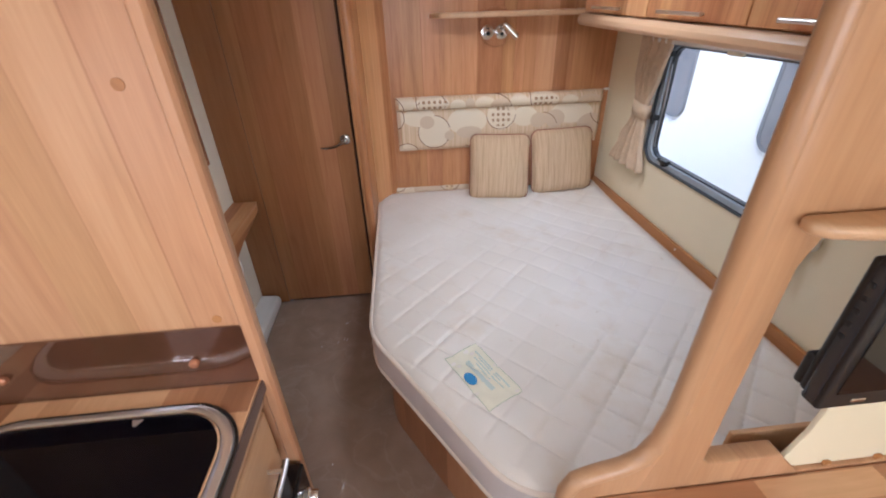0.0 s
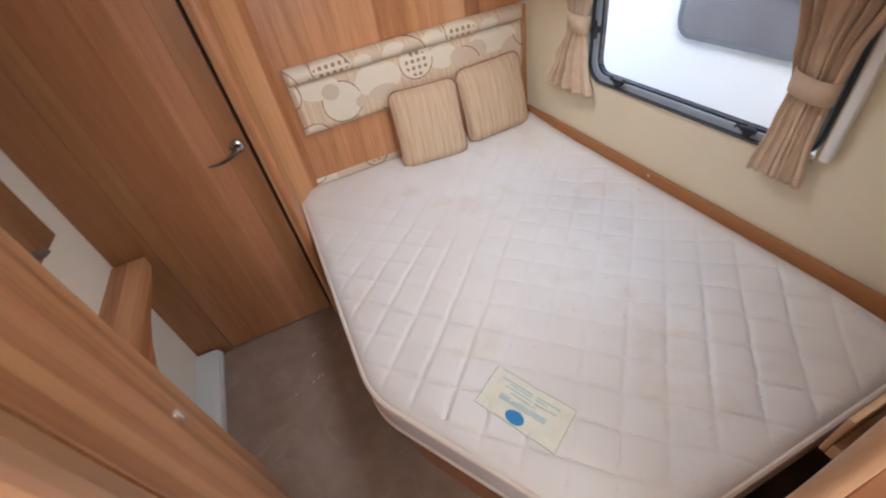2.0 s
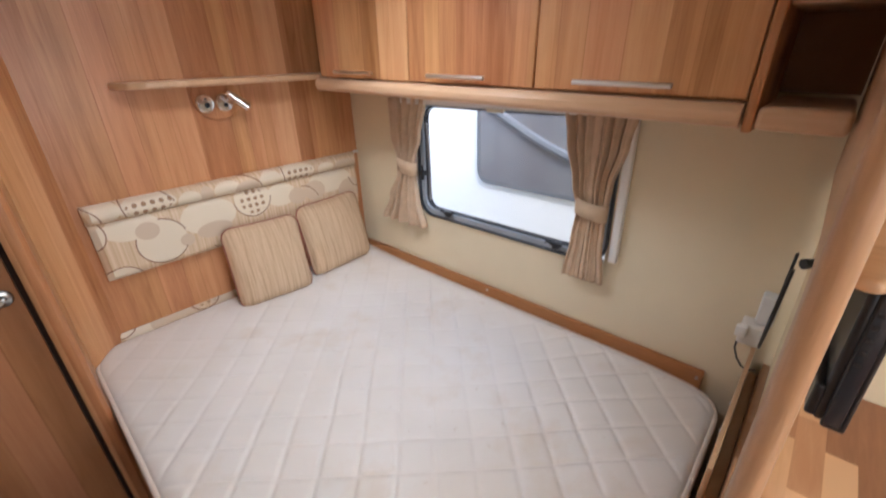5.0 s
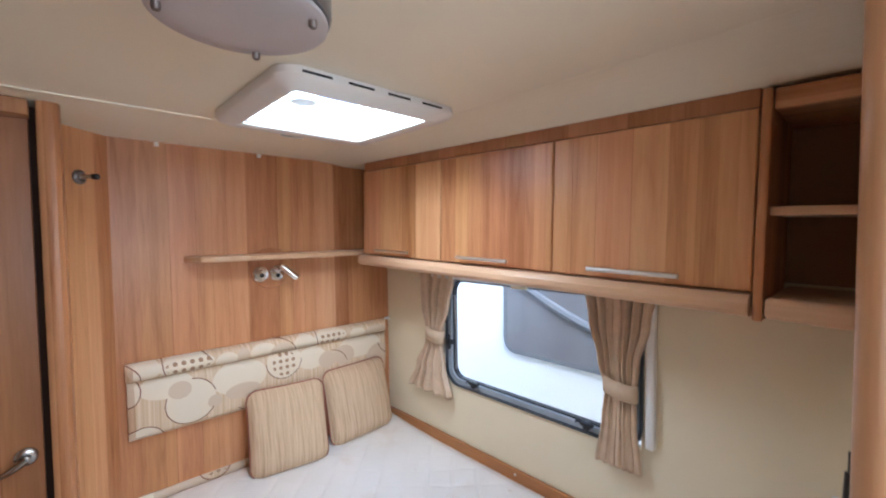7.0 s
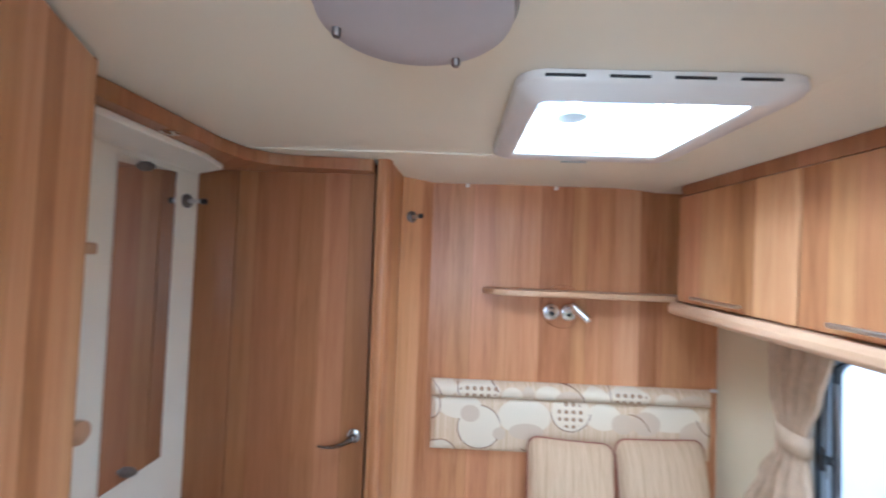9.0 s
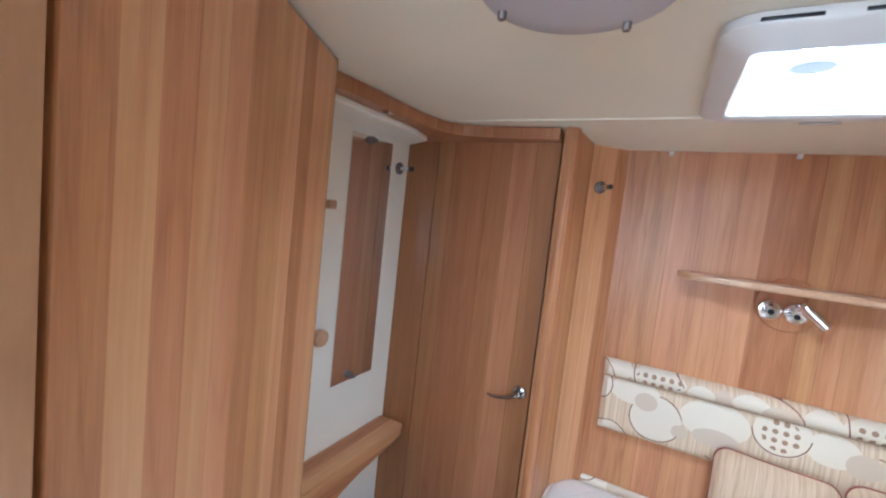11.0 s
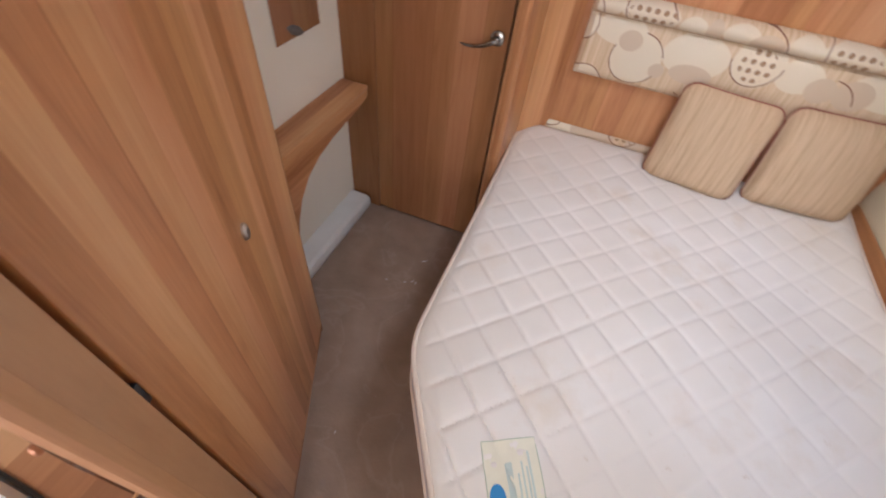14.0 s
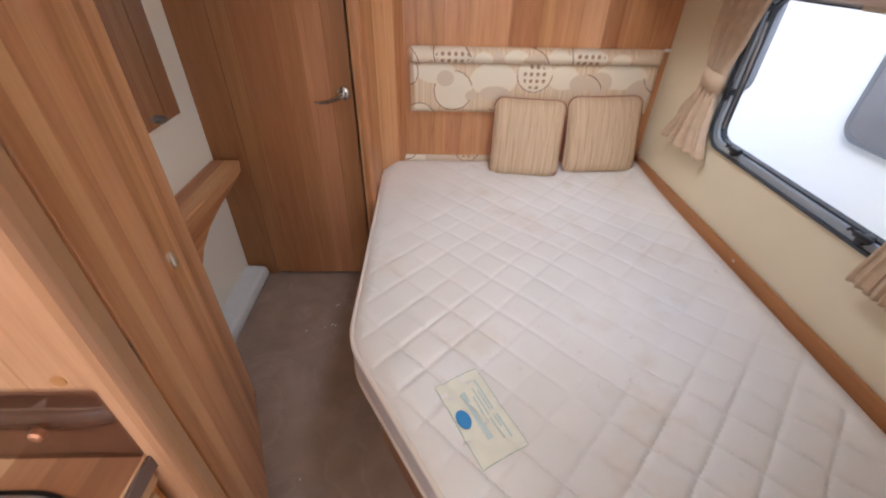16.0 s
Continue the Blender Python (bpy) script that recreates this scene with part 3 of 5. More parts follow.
cv_.faces.new(rows[0]), cv_.faces.new(rows[-1][::-1])
structure("ceiling_cove", cv_, M_CEIL, "cream ceiling cove over the lockers", "ceiling")

# open cubby between the locker and the partition
cub = thing("open_cubby_shelf", "open wooden cubby shelf with one inner shelf", "shelf", at=(0.85, 0.63, 1.42))
part("side_cheek", box(0.680, XE, 0.710, 0.729, 1.422, 1.937, 0.006), M_WOOD, cub)
part("bottom_board", box(0.680, XE, 0.557, 0.7085, 1.430, 1.478, 0.012, 3), M_TRIMY, cub)
part("inner_shelf", box(0.70, XE, 0.557, 0.7085, 1.66, 1.68, 0.004), M_TRIMY, cub)
part("top_board", box(0.69, XE, 0.557, 0.7085, 1.89, 1.935, 0.004), M_WOODY, cub)
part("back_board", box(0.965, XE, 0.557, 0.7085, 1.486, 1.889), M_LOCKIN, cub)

cub.rotation_euler = (radians(1.4), 0, 0)
cub.location.z -= 0.020


# ---- headboard, shelf ----
def fabric(name, discs, rings, dots, blobs):
    """Cream furnishing fabric printed with pale discs, brown arcs and dots, in the plane of x and z."""
    m, n, link, p = nodes_of(name)
    co = n.new("ShaderNodeTexCoord")
    sep = n.new("ShaderNodeSeparateXYZ")
    link(co.outputs["Object"], sep.inputs[0])

    def op(kind, a, b=None):
        d = n.new("ShaderNodeMath")
        d.operation = kind
        for i, v in enumerate((a, b)):
            if v is None:
                continue
            if isinstance(v, (int, float)):
                d.inputs[i].default_value = v
            else:
                link(v, d.inputs[i])
        return d.outputs[0]

    x, z = sep.outputs[0], sep.outputs[2]

    def dist(cx, cz, sx=1.0, sz=1.0):
        a, b = op("MULTIPLY", op("SUBTRACT", x, cx), sx), op("MULTIPLY", op("SUBTRACT", z, cz), sz)
        return op("SQRT", op("ADD", op("MULTIPLY", a, a), op("MULTIPLY", b, b)))

    def many(parts):
        total = parts[0]
        for q in parts[1:]:
            total = op("MAXIMUM", total, q)
        return total

    def mix(fac, a, b):
        d = n.new("ShaderNodeMix")
        d.data_type = "RGBA"
        link(fac, d.inputs["Factor"])
        for s_, v in (("A", a), ("B", b)):
            slot = [q for q in d.inputs if q.name == s_ and q.type == "RGBA"][0]
            if isinstance(v, tuple):
                slot.default_value = v
            else:
                link(v, slot)
        return [q for q in d.outputs if q.type == "RGBA"][0]

    # woven ground with faint upright stripes
    st = n.new("ShaderNodeTexNoise")
    st.noise_dimensions = "1D"
    st.inputs["Scale"].default_value, st.inputs["Detail"].default_value = 90.0, 3
    link(x, st.inputs["W"])
    ground = ramp(n, [(0.35, rgb((202, 176, 142))), (0.65, rgb((222, 200, 172)))])
    link(st.outputs["Fac"], ground.inputs[0])
    col = ground.outputs[0]
    col = mix(many([op("LESS_THAN", dist(*d[:2], 1 / d[2], 1 / d[3]), 1.0) for d in discs]), col, rgb((224, 211, 189)))
    if blobs:
        col = mix(many([op("LESS_THAN", dist(*b[:2], 1 / b[2], 1 / b[3]), 1.0) for b in blobs]), col, rgb((207, 187, 163)))
    masks = []
    for cx, cz, r, z0, z1, x0, x1 in rings:
        a = op("LESS_THAN", op("ABSOLUTE", op("SUBTRACT", dist(cx, cz), r)), 0.0021)
        for v, lo, hi in ((z, z0, z1), (x, x0, x1)):
            a = op("MULTIPLY", a, op("MULTIPLY", op("GREATER_THAN", v, lo), op("LESS_THAN", v, hi)))
        masks.append(a)
    col = mix(many(masks), col, rgb((132, 88, 68)))
    masks = []
    for cx, cz, rx, rz in dots:
        g = 0.031
        fx = op("SUBTRACT", op("FRACT", op("DIVIDE", op("SUBTRACT", x, cx - 0.5), g)), 0.5)
        fz = op("SUBTRACT", op("FRACT", op("DIVIDE", op("SUBTRACT", z, cz - 0.5), g)), 0.5)
        a = op("LESS_THAN", op("SQRT", op("ADD", op("MULTIPLY", fx, fx), op("MULTIPLY", fz, fz))), 0.29)
        masks.append(op("MULTIPLY", a, op("LESS_THAN", dist(cx, cz, 1 / rx, 1 / rz), 1.0)))
    col = mix(many(masks), col, rgb((160, 128, 100)))
    link(col, p.inputs["Base Color"])
    p.inputs["Roughness"].default_value = 0.85
    t, b = n.new("ShaderNodeTexNoise"), n.new("ShaderNodeBump")
    t.inputs["Scale"].default_value = 600
    link(co.outputs["Object"], t.inputs["Vector"])
    link(t.outputs["Fac"], b.inputs["Height"])
    b.inputs["Strength"].default_value, b.inputs["Distance"].default_value = 0.3, 0.001
    link(b.outputs[0], p.inputs["Normal"])
    return m


head = thing("headboard", "padded headboard in cream fabric with brown circles", "headboard", at=(0.0, 2.52, 0.0))
M_FAB = fabric(
    "circle_print_fabric",
    [(-0.06, 0.914, 0.092, 0.095), (-0.146, 1.0, 0.095, 0.05), (0.135, 0.968, 0.115, 0.075), (-0.225, 0.80, 0.066, 0.052), (-0.30, 1.0, 0.066, 0.066), (0.337, 0.992, 0.084, 0.082), (0.477, 0.98, 0.075, 0.055), (0.76, 0.99, 0.13, 0.06)],
    [(-0.06, 0.914, 0.094, 0.7, 0.868, -1, 1), (-0.06, 0.914, 0.094, 0.86, 0.95, -1, -0.06), (-0.06, 0.914, 0.094, 0.94, 1.1, -0.055, 1), (-0.225, 0.786, 0.068, 0.8, 0.9, -1, 1), (-0.30, 1.0, 0.068, 0.8, 1.1, -0.28, 1), (0.335, 1.0, 0.086, 0.8, 0.992, -1, 1), (0.585, 0.905, 0.092, 0.93, 1.1, 0.59, 1), (0.96, 1.0, 0.085, 0.8, 0.985, 0.5, 1), (0.17, 0.87, 0.06, 0.7, 0.83, -1, 0.16)],
    [(0.337, 0.985, 0.058, 0.058)],
    [(-0.10, 0.972, 0.042, 0.036), (0.145, 0.905, 0.075, 0.035), (0.028, 0.89, 0.028, 0.028), (0.56, 0.955, 0.048, 0.042), (0.66, 0.96, 0.06, 0.05), (0.88, 0.92, 0.08, 0.06)])
M_FABTOP = fabric(
    "circle_print_fabric_roll",
    [(-0.07, 1.072, 0.10, 0.045), (0.08, 1.057, 0.046, 0.036), (0.236, 1.066, 0.058, 0.036), (-0.217, 1.08, 0.055, 0.04), (0.437, 1.062, 0.056, 0.045), (0.578, 1.068, 0.095, 0.045), (0.74, 1.062, 0.048, 0.03)],
    [(-0.05, 1.09, 0.108, 1.0, 1.2, -1, -0.10), (-0.07, 1.03, 0.10, 1.07, 1.2, -0.01, 1), (0.61, 1.09, 0.108, 1.0, 1.2, 0.3, 0.56), (0.30, 1.01, 0.10, 1.02, 1.2, 0.30, 1), (-0.30, 1.04, 0.07, 1.0, 1.2, -0.28, 1)],
    [(-0.065, 1.072, 0.085, 0.034), (0.585, 1.068, 0.075, 0.034)],
    [(0.15, 1.06, 0.026, 0.04), (0.325, 1.052, 0.055, 0.035), (0.86, 1.06, 0.07, 0.03)])
M_FABLOW = fabric(
    "circle_print_fabric_low",
    [(-0.24, 0.56, 0.07, 0.05), (0.22, 0.56, 0.06, 0.04)],
    [(-0.30, 0.60, 0.06, 0.4, 0.6, -1, 1), (0.03, 0.60, 0.07, 0.4, 0.6, -1, 1)],
    [(0.03, 0.548, 0.05, 0.012)],
    [(-0.10, 0.55, 0.10, 0.05), (0.10, 0.55, 0.05, 0.03)])


def padded(x0, x1, z0, z1, y_wall, depth, puff, n=60, k=14, skew=0.0):
    """An upholstered pad on the wall, fuller in its middle, with soft creases."""
    own = bmesh.new()
    g = []
    for j in range(k + 1):
        v = j / k
        row = []
        for i in range(n + 1):
            u = i / n
            e = min(u * (x1 - x0), (1 - u) * (x1 - x0), v * (z1 - z0), (1 - v) * (z1 - z0))
            r = 1 - (1 - min(1, e / 0.03)) ** 2
            d = depth * (0.35 + 0.65 * math.sqrt(max(0, r))) + puff * math.sin(math.pi * v) + 0.0025 * noise.noise(Vector((u * 14, v * 4, 2))) * r
            row.append(own.verts.new((x0 + (x1 - x0) * u, y_wall - d + skew * v, z0 + (z1 - z0) * v)))
        g.append(row)
    for a, b in zip(g, g[1:]):
        for i in range(n):
            own.faces.new((a[i], a[i + 1], b[i + 1], b[i]))
    rim = [g[0][i] for i in range(n + 1)] + [g[j][n] for j in range(1, k + 1)] + [g[k][i] for i in range(n - 1, -1, -1)] + [g[j][0] for j in range(k - 1, 0, -1)]
    back = [own.verts.new((v.co.x, y_wall, v.co.z)) for v in rim]
    for i in range(len(rim)):
        j = (i + 1) % len(rim)
        own.faces.new((rim[i], rim[j], back[j], back[i]))
    own.faces.new(back)
    return own


part("pad", padded(-0.272, 0.945, 0.803, 1.046, 2.548, 0.034, 0.012), M_FAB, head)
part("top_roll", padded(-0.275, 0.947, 1.036, 1.108, 2.548, 0.042, 0.010, 60, 10), M_FABTOP, head)
M_PIPING = plain("dark_piping", rgb((176, 150, 122)), 0.8)
part("seam", tube([(-0.27, 2.510, 1.041), (0.35, 2.507, 1.041), (0.942, 2.510, 1.041)], 0.002, 6), M_PIPING, head)
lowpad = thing("bed_head_pad", "low strip of circle-print fabric behind the mattress", "headboard", at=(0.0, 2.53, 0.0))
part("pad", padded(-0.335, 0.30, 0.44, 0.562, 2.549, 0.010, 0.004), M_FABLOW, lowpad)

sh = thing("wall_shelf", "narrow wood shelf with a rounded end over the bed", "shelf", at=(0.3, 2.5, 1.5))
pl = [(-0.062, 2.548), (-0.05, 2.50), (-0.02, 2.45), (0.03, 2.425), (0.10, 2.418), (0.72, 2.40), (0.86, 2.548)]
part("board", prism(pl, 1.497, 1.522, "z", 0.006, 3), M_TRIM, sh)


# ---- socket, reading lamp ----
back = tagged(part("lamp_backplate", lathe([(0, 0), (0.098, 0), (0.098, 0.005), (0.094, 0.009), (0, 0.009)], pose(0.298, YN, 1.449, 90, 0, 0), 40), M_WOOD), "round wooden backplate under the shelf", "plate")


def wall_disc(name, x, z, label, cat):
    t = thing(name, label, cat, at=(x, 2.54, z))
    part("face", lathe([(0, 0), (0.037, 0), (0.037, 0.008), (0.032, 0.013), (0.024, 0.014), (0, 0.014)], pose(x, 2.54, z, 90, 0, 0), 28), M_CHROME, t)
    return t


sock = wall_disc("wall_socket", 0.245, 1.424, "round chrome wall socket with dark pin hole", "socket")
part("pin_hole", lathe([(0, 0), (0.0105, 0), (0.0105, 0.0155), (0, 0.0155)], pose(0.249, 2.54, 1.418, 90, 0, 0), 14), M_BLACK, sock)
part("switch_slot", box(0.240, 0.252, 2.5245, 2.53, 1.440, 1.446, 0.001), M_BLACK, sock)
lampw = wall_disc("reading_lamp", 0.324, 1.424, "small chrome reading spotlight turned to one side", "lamp")
part("switch", lathe([(0, 0), (0.0095, 0), (0.0095, 0.0165), (0, 0.0165)], pose(0.324, 2.54, 1.414, 90, 0, 0), 14), M_BLACK, lampw)
part("arm", tube([(0.330, 2.527, 1.440), (0.336, 2.505, 1.446), (0.340, 2.49, 1.446)], 0.008, 8), M_CHROME, lampw)
part("spot_head", tube([(0.318, 2.482, 1.466), (0.323, 2.481, 1.462), (0.335, 2.479, 1.452), (0.374, 2.470, 1.417), (0.390, 2.466, 1.402), (0.393, 2.4655, 1.399)], [0.008, 0.014, 0.017, 0.0190, 0.0195, 0.015], 16), M_CHROME, lampw)

# ---- cushions ----


def cushion_material():
    m, n, link, p = nodes_of("cushion_stripe_weave")
    co, sep = n.new("ShaderNodeTexCoord"), n.new("ShaderNodeSeparateXYZ")
    link(co.outputs["Object"], sep.inputs[0])
    cv = n.new("ShaderNodeCombineXYZ")
    sc = n.new("ShaderNodeMath")
    sc.operation, sc.inputs[1].default_value = "MULTIPLY", 0.035
    link(sep.outputs[0], cv.inputs[0])
    link(sep.outputs[2], sc.inputs[0])
    link(sc.outputs[0], cv.inputs[1])
    t = n.new("ShaderNodeTexNoise")
    t.inputs["Scale"].default_value, t.inputs["Detail"].default_value, t.inputs["Roughness"].default_value = 120, 4, 0.7
    link(cv.outputs[0], t.inputs["Vector"])
    w = n.new("ShaderNodeTexWave")
    w.inputs["Scale"].default_value, w.inputs["Distortion"].default_value, w.inputs["Detail Scale"].default_value = 9.0, 1.2, 2.0
    link(co.outputs["Object"], w.inputs["Vector"])
    a = n.new("ShaderNodeMath")
    a.operation = "MULTIPLY_ADD"
    a.inputs[1].default_value = 0.07
    link(w.outputs["Fac"], a.inputs[0])
    link(t.outputs["Fac"], a.inputs[2])
    r = ramp(n, [(0.32, rgb((172, 144, 114))), (0.54, rgb((200, 173, 142))), (0.80, rgb((214, 190, 161)))])
    link(a.outputs[0], r.inputs[0])
    link(r.outputs[0], p.inputs["Base Color"])
    p.inputs["Roughness"].default_value = 0.9
    b = n.new("ShaderNodeBump")
    b.inputs["Strength"].default_value, b.inputs["Distance"].default_value = 0.35, 0.002
    link(a.outputs[0], b.inputs["Height"])
    link(b.outputs[0], p.inputs["Normal"])
    return m


M_CUSH = cushion_material()
M_PIPER = plain("dark_red_piping", rgb((146, 84, 70)), 0.7)


def cushion(w, h, m, label):
    """A square cushion: two bowed faces that meet in a piped seam."""
    ob = thing("cushion", label, "cushion", "cushions on the bed")
    n = 26
    own = bmesh.new()
    sides = []
    for sgn in (-1, 1):
        g = []
        for j in range(n + 1):
            row = []
            for i in range(n + 1):
                u, v = 2 * i / n - 1, 2 * j / n - 1
                r = 0.27
                uu, vv = u, v
                du, dv = max(0, abs(u) - (1 - r)), max(0, abs(v) - (1 - r))
                if du > 0 and dv > 0:
                    m_ = max(du, dv) / math.hypot(du, dv)
                    uu = math.copysign(1 - r + du * m_, u)
                    vv = math.copysign(1 - r + dv * m_, v)
                e = max(0, (1 - u ** 4) * (1 - v ** 4))
                sag = 1 - 0.15 * v
                d = 0.060 * e ** 0.5 * sag + 0.004 * noise.noise(Vector((u * 2.5, v * 2.5, sgn))) * e
                pin = 0.02 * (1 - abs(v) ** 2) * abs(uu) ** 3
                row.append(own.verts.new((w / 2 * (uu - math.copysign(pin, uu)), sgn * d, h / 2 * (vv - math.copysign(0.02 * (1 - u * u) * abs(vv) ** 3, vv)))))
            g.append(row)
        for a, b in zip(g, g[1:]):
            for i in range(n):
                own.faces.new((a[i], a[i + 1], b[i + 1], b[i]))
        sides.append(g)
    rim = [v.co.copy() for v in sides[0][0]] + [sides[0][j][n].co.copy() for j in range(1, n + 1)] + [sides[0][n][i].co.copy() for i in range(n - 1, -1, -1)] + [sides[0][j][0].co.copy() for j in range(n - 1, 0, -1)]
    bmesh.ops.remove_doubles(own, verts=own.verts[:], dist=0.0006)
    part("cover", own, M_CUSH, ob)
    part("piping", tube(rim, 0.0035, 6, True), M_PIPER, ob, "dark red piped seam")
    ob.matrix_world = m
    return ob


cushion(0.358, 0.385, pose(0.318, 2.425, 0.706, -14, 1, -6), "beige striped cushion leaning on the headboard")
cushion(0.385, 0.385, pose(0.712, 2.452, 0.716, -12, -1, 2), "beige striped cushion leaning in the bed corner")

# ---- window in the side wall ----
WC, WZC, WW, WH = (WY0 + WY1) / 2, (WZ0 + WZ1) / 2, WY1 - WY0, WZ1 - WZ0
win = thing("window_1", "acrylic caravan window with dark rubber frame", "window", kind="structure", at=(XE, WC, WZ0))


def wring(dw, dh, r0, iw, ih, r1, x0, x1):
    return ring(moved(round_rect(WW + dw, WH + dh, r0, 8), WC, WZC), moved(round_rect(WW + iw, WH + ih, r1, 8), WC, WZC), x0, x1, "x")


part("window_frame", wring(0.014, 0.014, 0.085, -0.004, -0.004, 0.078, XE - 0.012, XE + 0.036), M_RUBBER, win, "dark rubber frame")
M_SEAL = plain("grey_seal", rgb((156, 164, 172)), 0.35, vary=0.1)
part("inner_seal", wring(-0.004, -0.004, 0.078, -0.052, -0.052, 0.060, XE - 0.002, XE + 0.030), M_SEAL, win, "grey sealing strip")
part("outer_seal", wring(-0.052, -0.052, 0.060, -0.064, -0.064, 0.056, XE + 0.010, XE + 0.034), M_BLACK, win, "black seal")


def clear(name, tint, gloss=0.02, shine=0.03):
    m, n, link, p = nodes_of(name)
    n.remove(p)
    tr, gl, mx, lw = n.new("ShaderNodeBsdfTransparent"), n.new("ShaderNodeBsdfGlossy"), n.new("ShaderNodeMixShader"), n.new("ShaderNodeLayerWeight")
    tr.inputs[0].default_value = tint
    gl.inputs["Roughness"].default_value = gloss
    pw, ma = n.new("ShaderNodeMath"), n.new("ShaderNodeMath")
    pw.operation, pw.inputs[1].default_value = "POWER", 5.0
    ma.operation, ma.inputs[1].default_value, ma.inputs[2].default_value = "MULTIPLY_ADD", 0.5, shine
    link(lw.outputs["Facing"], pw.inputs[0])
    link(pw.outputs[0], ma.inputs[0])
    link(ma.outputs[0], mx.inputs[0])
    link(tr.outputs[0], mx.inputs[1])
    link(gl.outputs[0], mx.inputs[2])
    link(mx.outputs[0], n["Material Output"].inputs[0])
    return m


M_PANE = clear("acrylic_pane", (0.93, 0.95, 0.96, 1))
pane = part("pane", prism(moved(round_rect(WW - 0.062, WH - 0.062, 0.055, 8), WC, WZC), XE + 0.014, XE + 0.018, "x"), M_PANE, win, "clear acrylic pane")
pane.visible_shadow = False
for y, z, up in ((1.84, 0.888, 0), (1.27, 0.886, 0), (1.993, 1.342, 90), (2.003, 1.06, 90)):
    cm = Matrix.Translation((0, y, z)) @ Matrix.Rotation(radians(up), 4, "X")
    cb_ = box(XE - 0.030, XE + 0.008, -0.012, 0.012, -0.016, 0.010, 0.004)
    box(XE - 0.034, XE - 0.018, -0.030, 0.022, -0.002, 0.014, 0.005, bm=cb_)
    tube([(XE - 0.026, 0.018, 0.006), (XE - 0.028, 0.034, 0.012), (XE - 0.027, 0.040, 0.004)], 0.005, 8, bm=cb_)
    bmesh.ops.transform(cb_, matrix=cm, verts=cb_.verts[:])
    part("catch", cb_, M_BLACK, win, "black turning catch")
part("stay", tube([(XE - 0.006, 1.975, 1.30), (XE - 0.004, 1.968, 1.15), (XE - 0.004, 1.972, 0.93)], 0.006, 8), M_GREYMET, win)
blind = thing("window_blind", "pale plastic roller blind cassette round the window", "blind", at=(XE, WC, WZ1))
part("cassette", box(0.935, XE, 1.02, 2.10, 1.385, 1.412, 0.004), M_WHITEPL, blind)
for y0, y1 in ((1.030, 1.058), (2.045, 2.075)):
    part("side_track", box(0.955, XE - 0.001, y0, y1, 0.88, 1.384, 0.006), M_WHITEPL, blind)
part("pull_tab", box(0.936, 0.95, 1.52, 1.60, 1.372, 1.386, 0.003), M_LABEL, blind)

# ---- curtains ----
M_CURT = plain("curtain_cloth", rgb((204, 178, 150)), 0.85, vary=0.08, scale=30, bump=0.4, bscale=500)
M_LINING = plain("curtain_tie_cloth", rgb((206, 181, 152)), 0.85, vary=0.06, scale=30, bump=0.4, bscale=500)


def curtain(rows, tie, label, pleats=6, seed=0):
    """A tied-back curtain: rows of (z, y from, y to, x centre, pleat depth), glided between."""
    ob = thing("curtain", label, "curtain", "curtains at the window", at=(0.95, (rows[0][1] + rows[0][2]) / 2, rows[0][0]))
    own, g, n = bmesh.new(), [], 90
    for (a, b) in zip(rows, rows[1:]):
        steps = 10
        for k in range(steps + (1 if b is rows[-1] else 0)):
            s = k / steps
            s2 = s * s * (3 - 2 * s)
            z, y0, y1, xc, dep = [p + (q - p) * (s if i == 0 else s2) for i, (p, q) in enumerate(zip(a, b))]
            line_ = []
            for i in range(n + 1):
                u = i / n
                ph = 2 * math.pi * pleats * (u + 0.06 * math.sin(5 * u + seed)) + seed
                fold = math.sin(ph) + 0.35 * math.sin(2.3 * ph + 1.2 + 2 * z)
                y = y0 + (y1 - y0) * u + dep * 0.5 * math.cos(ph) * (1 - abs(2 * u - 1))
                line_.append(own.verts.new((xc + dep * fold + 0.004 * noise.noise(Vector((u * 6, z * 8, seed))), y, z)))
            g.append(line_)
    for a, b in zip(g, g[1:]):
        for i in range(n):
            own.faces.new((a[i], a[i + 1], b[i + 1], b[i]))
    c = part("cloth", own, M_CURT, ob)
    so = c.modifiers.new("thickness", "SOLIDIFY")
    so.thickness = 0.0015
    z, y0, y1, h = tie
    tb = bmesh.new()
    ell = [((y0 + y1) / 2 + (y1 - y0) / 2 * math.cos(q * math.pi / 12), 0.948 + 0.034 * math.sin(q * math.pi / 12)) for q in range(24)]
    lo, hi = [], []
    for y, x in ell:
        sl = 0.18 * (y - y0)
        lo.append(tb.verts.new((x, y, z - h / 2 + sl)))
        hi.append(tb.verts.new((x, y, z + h / 2 + sl)))
    for i in range(24):
        j = (i + 1) % 24
        tb.faces.new((lo[i], lo[j], hi[j], hi[i]))
    tp = part("tieback", tb, M_LINING, ob)
    so = tp.modifiers.new("thickness", "SOLIDIFY")
    so.thickness = 0.003
    return ob


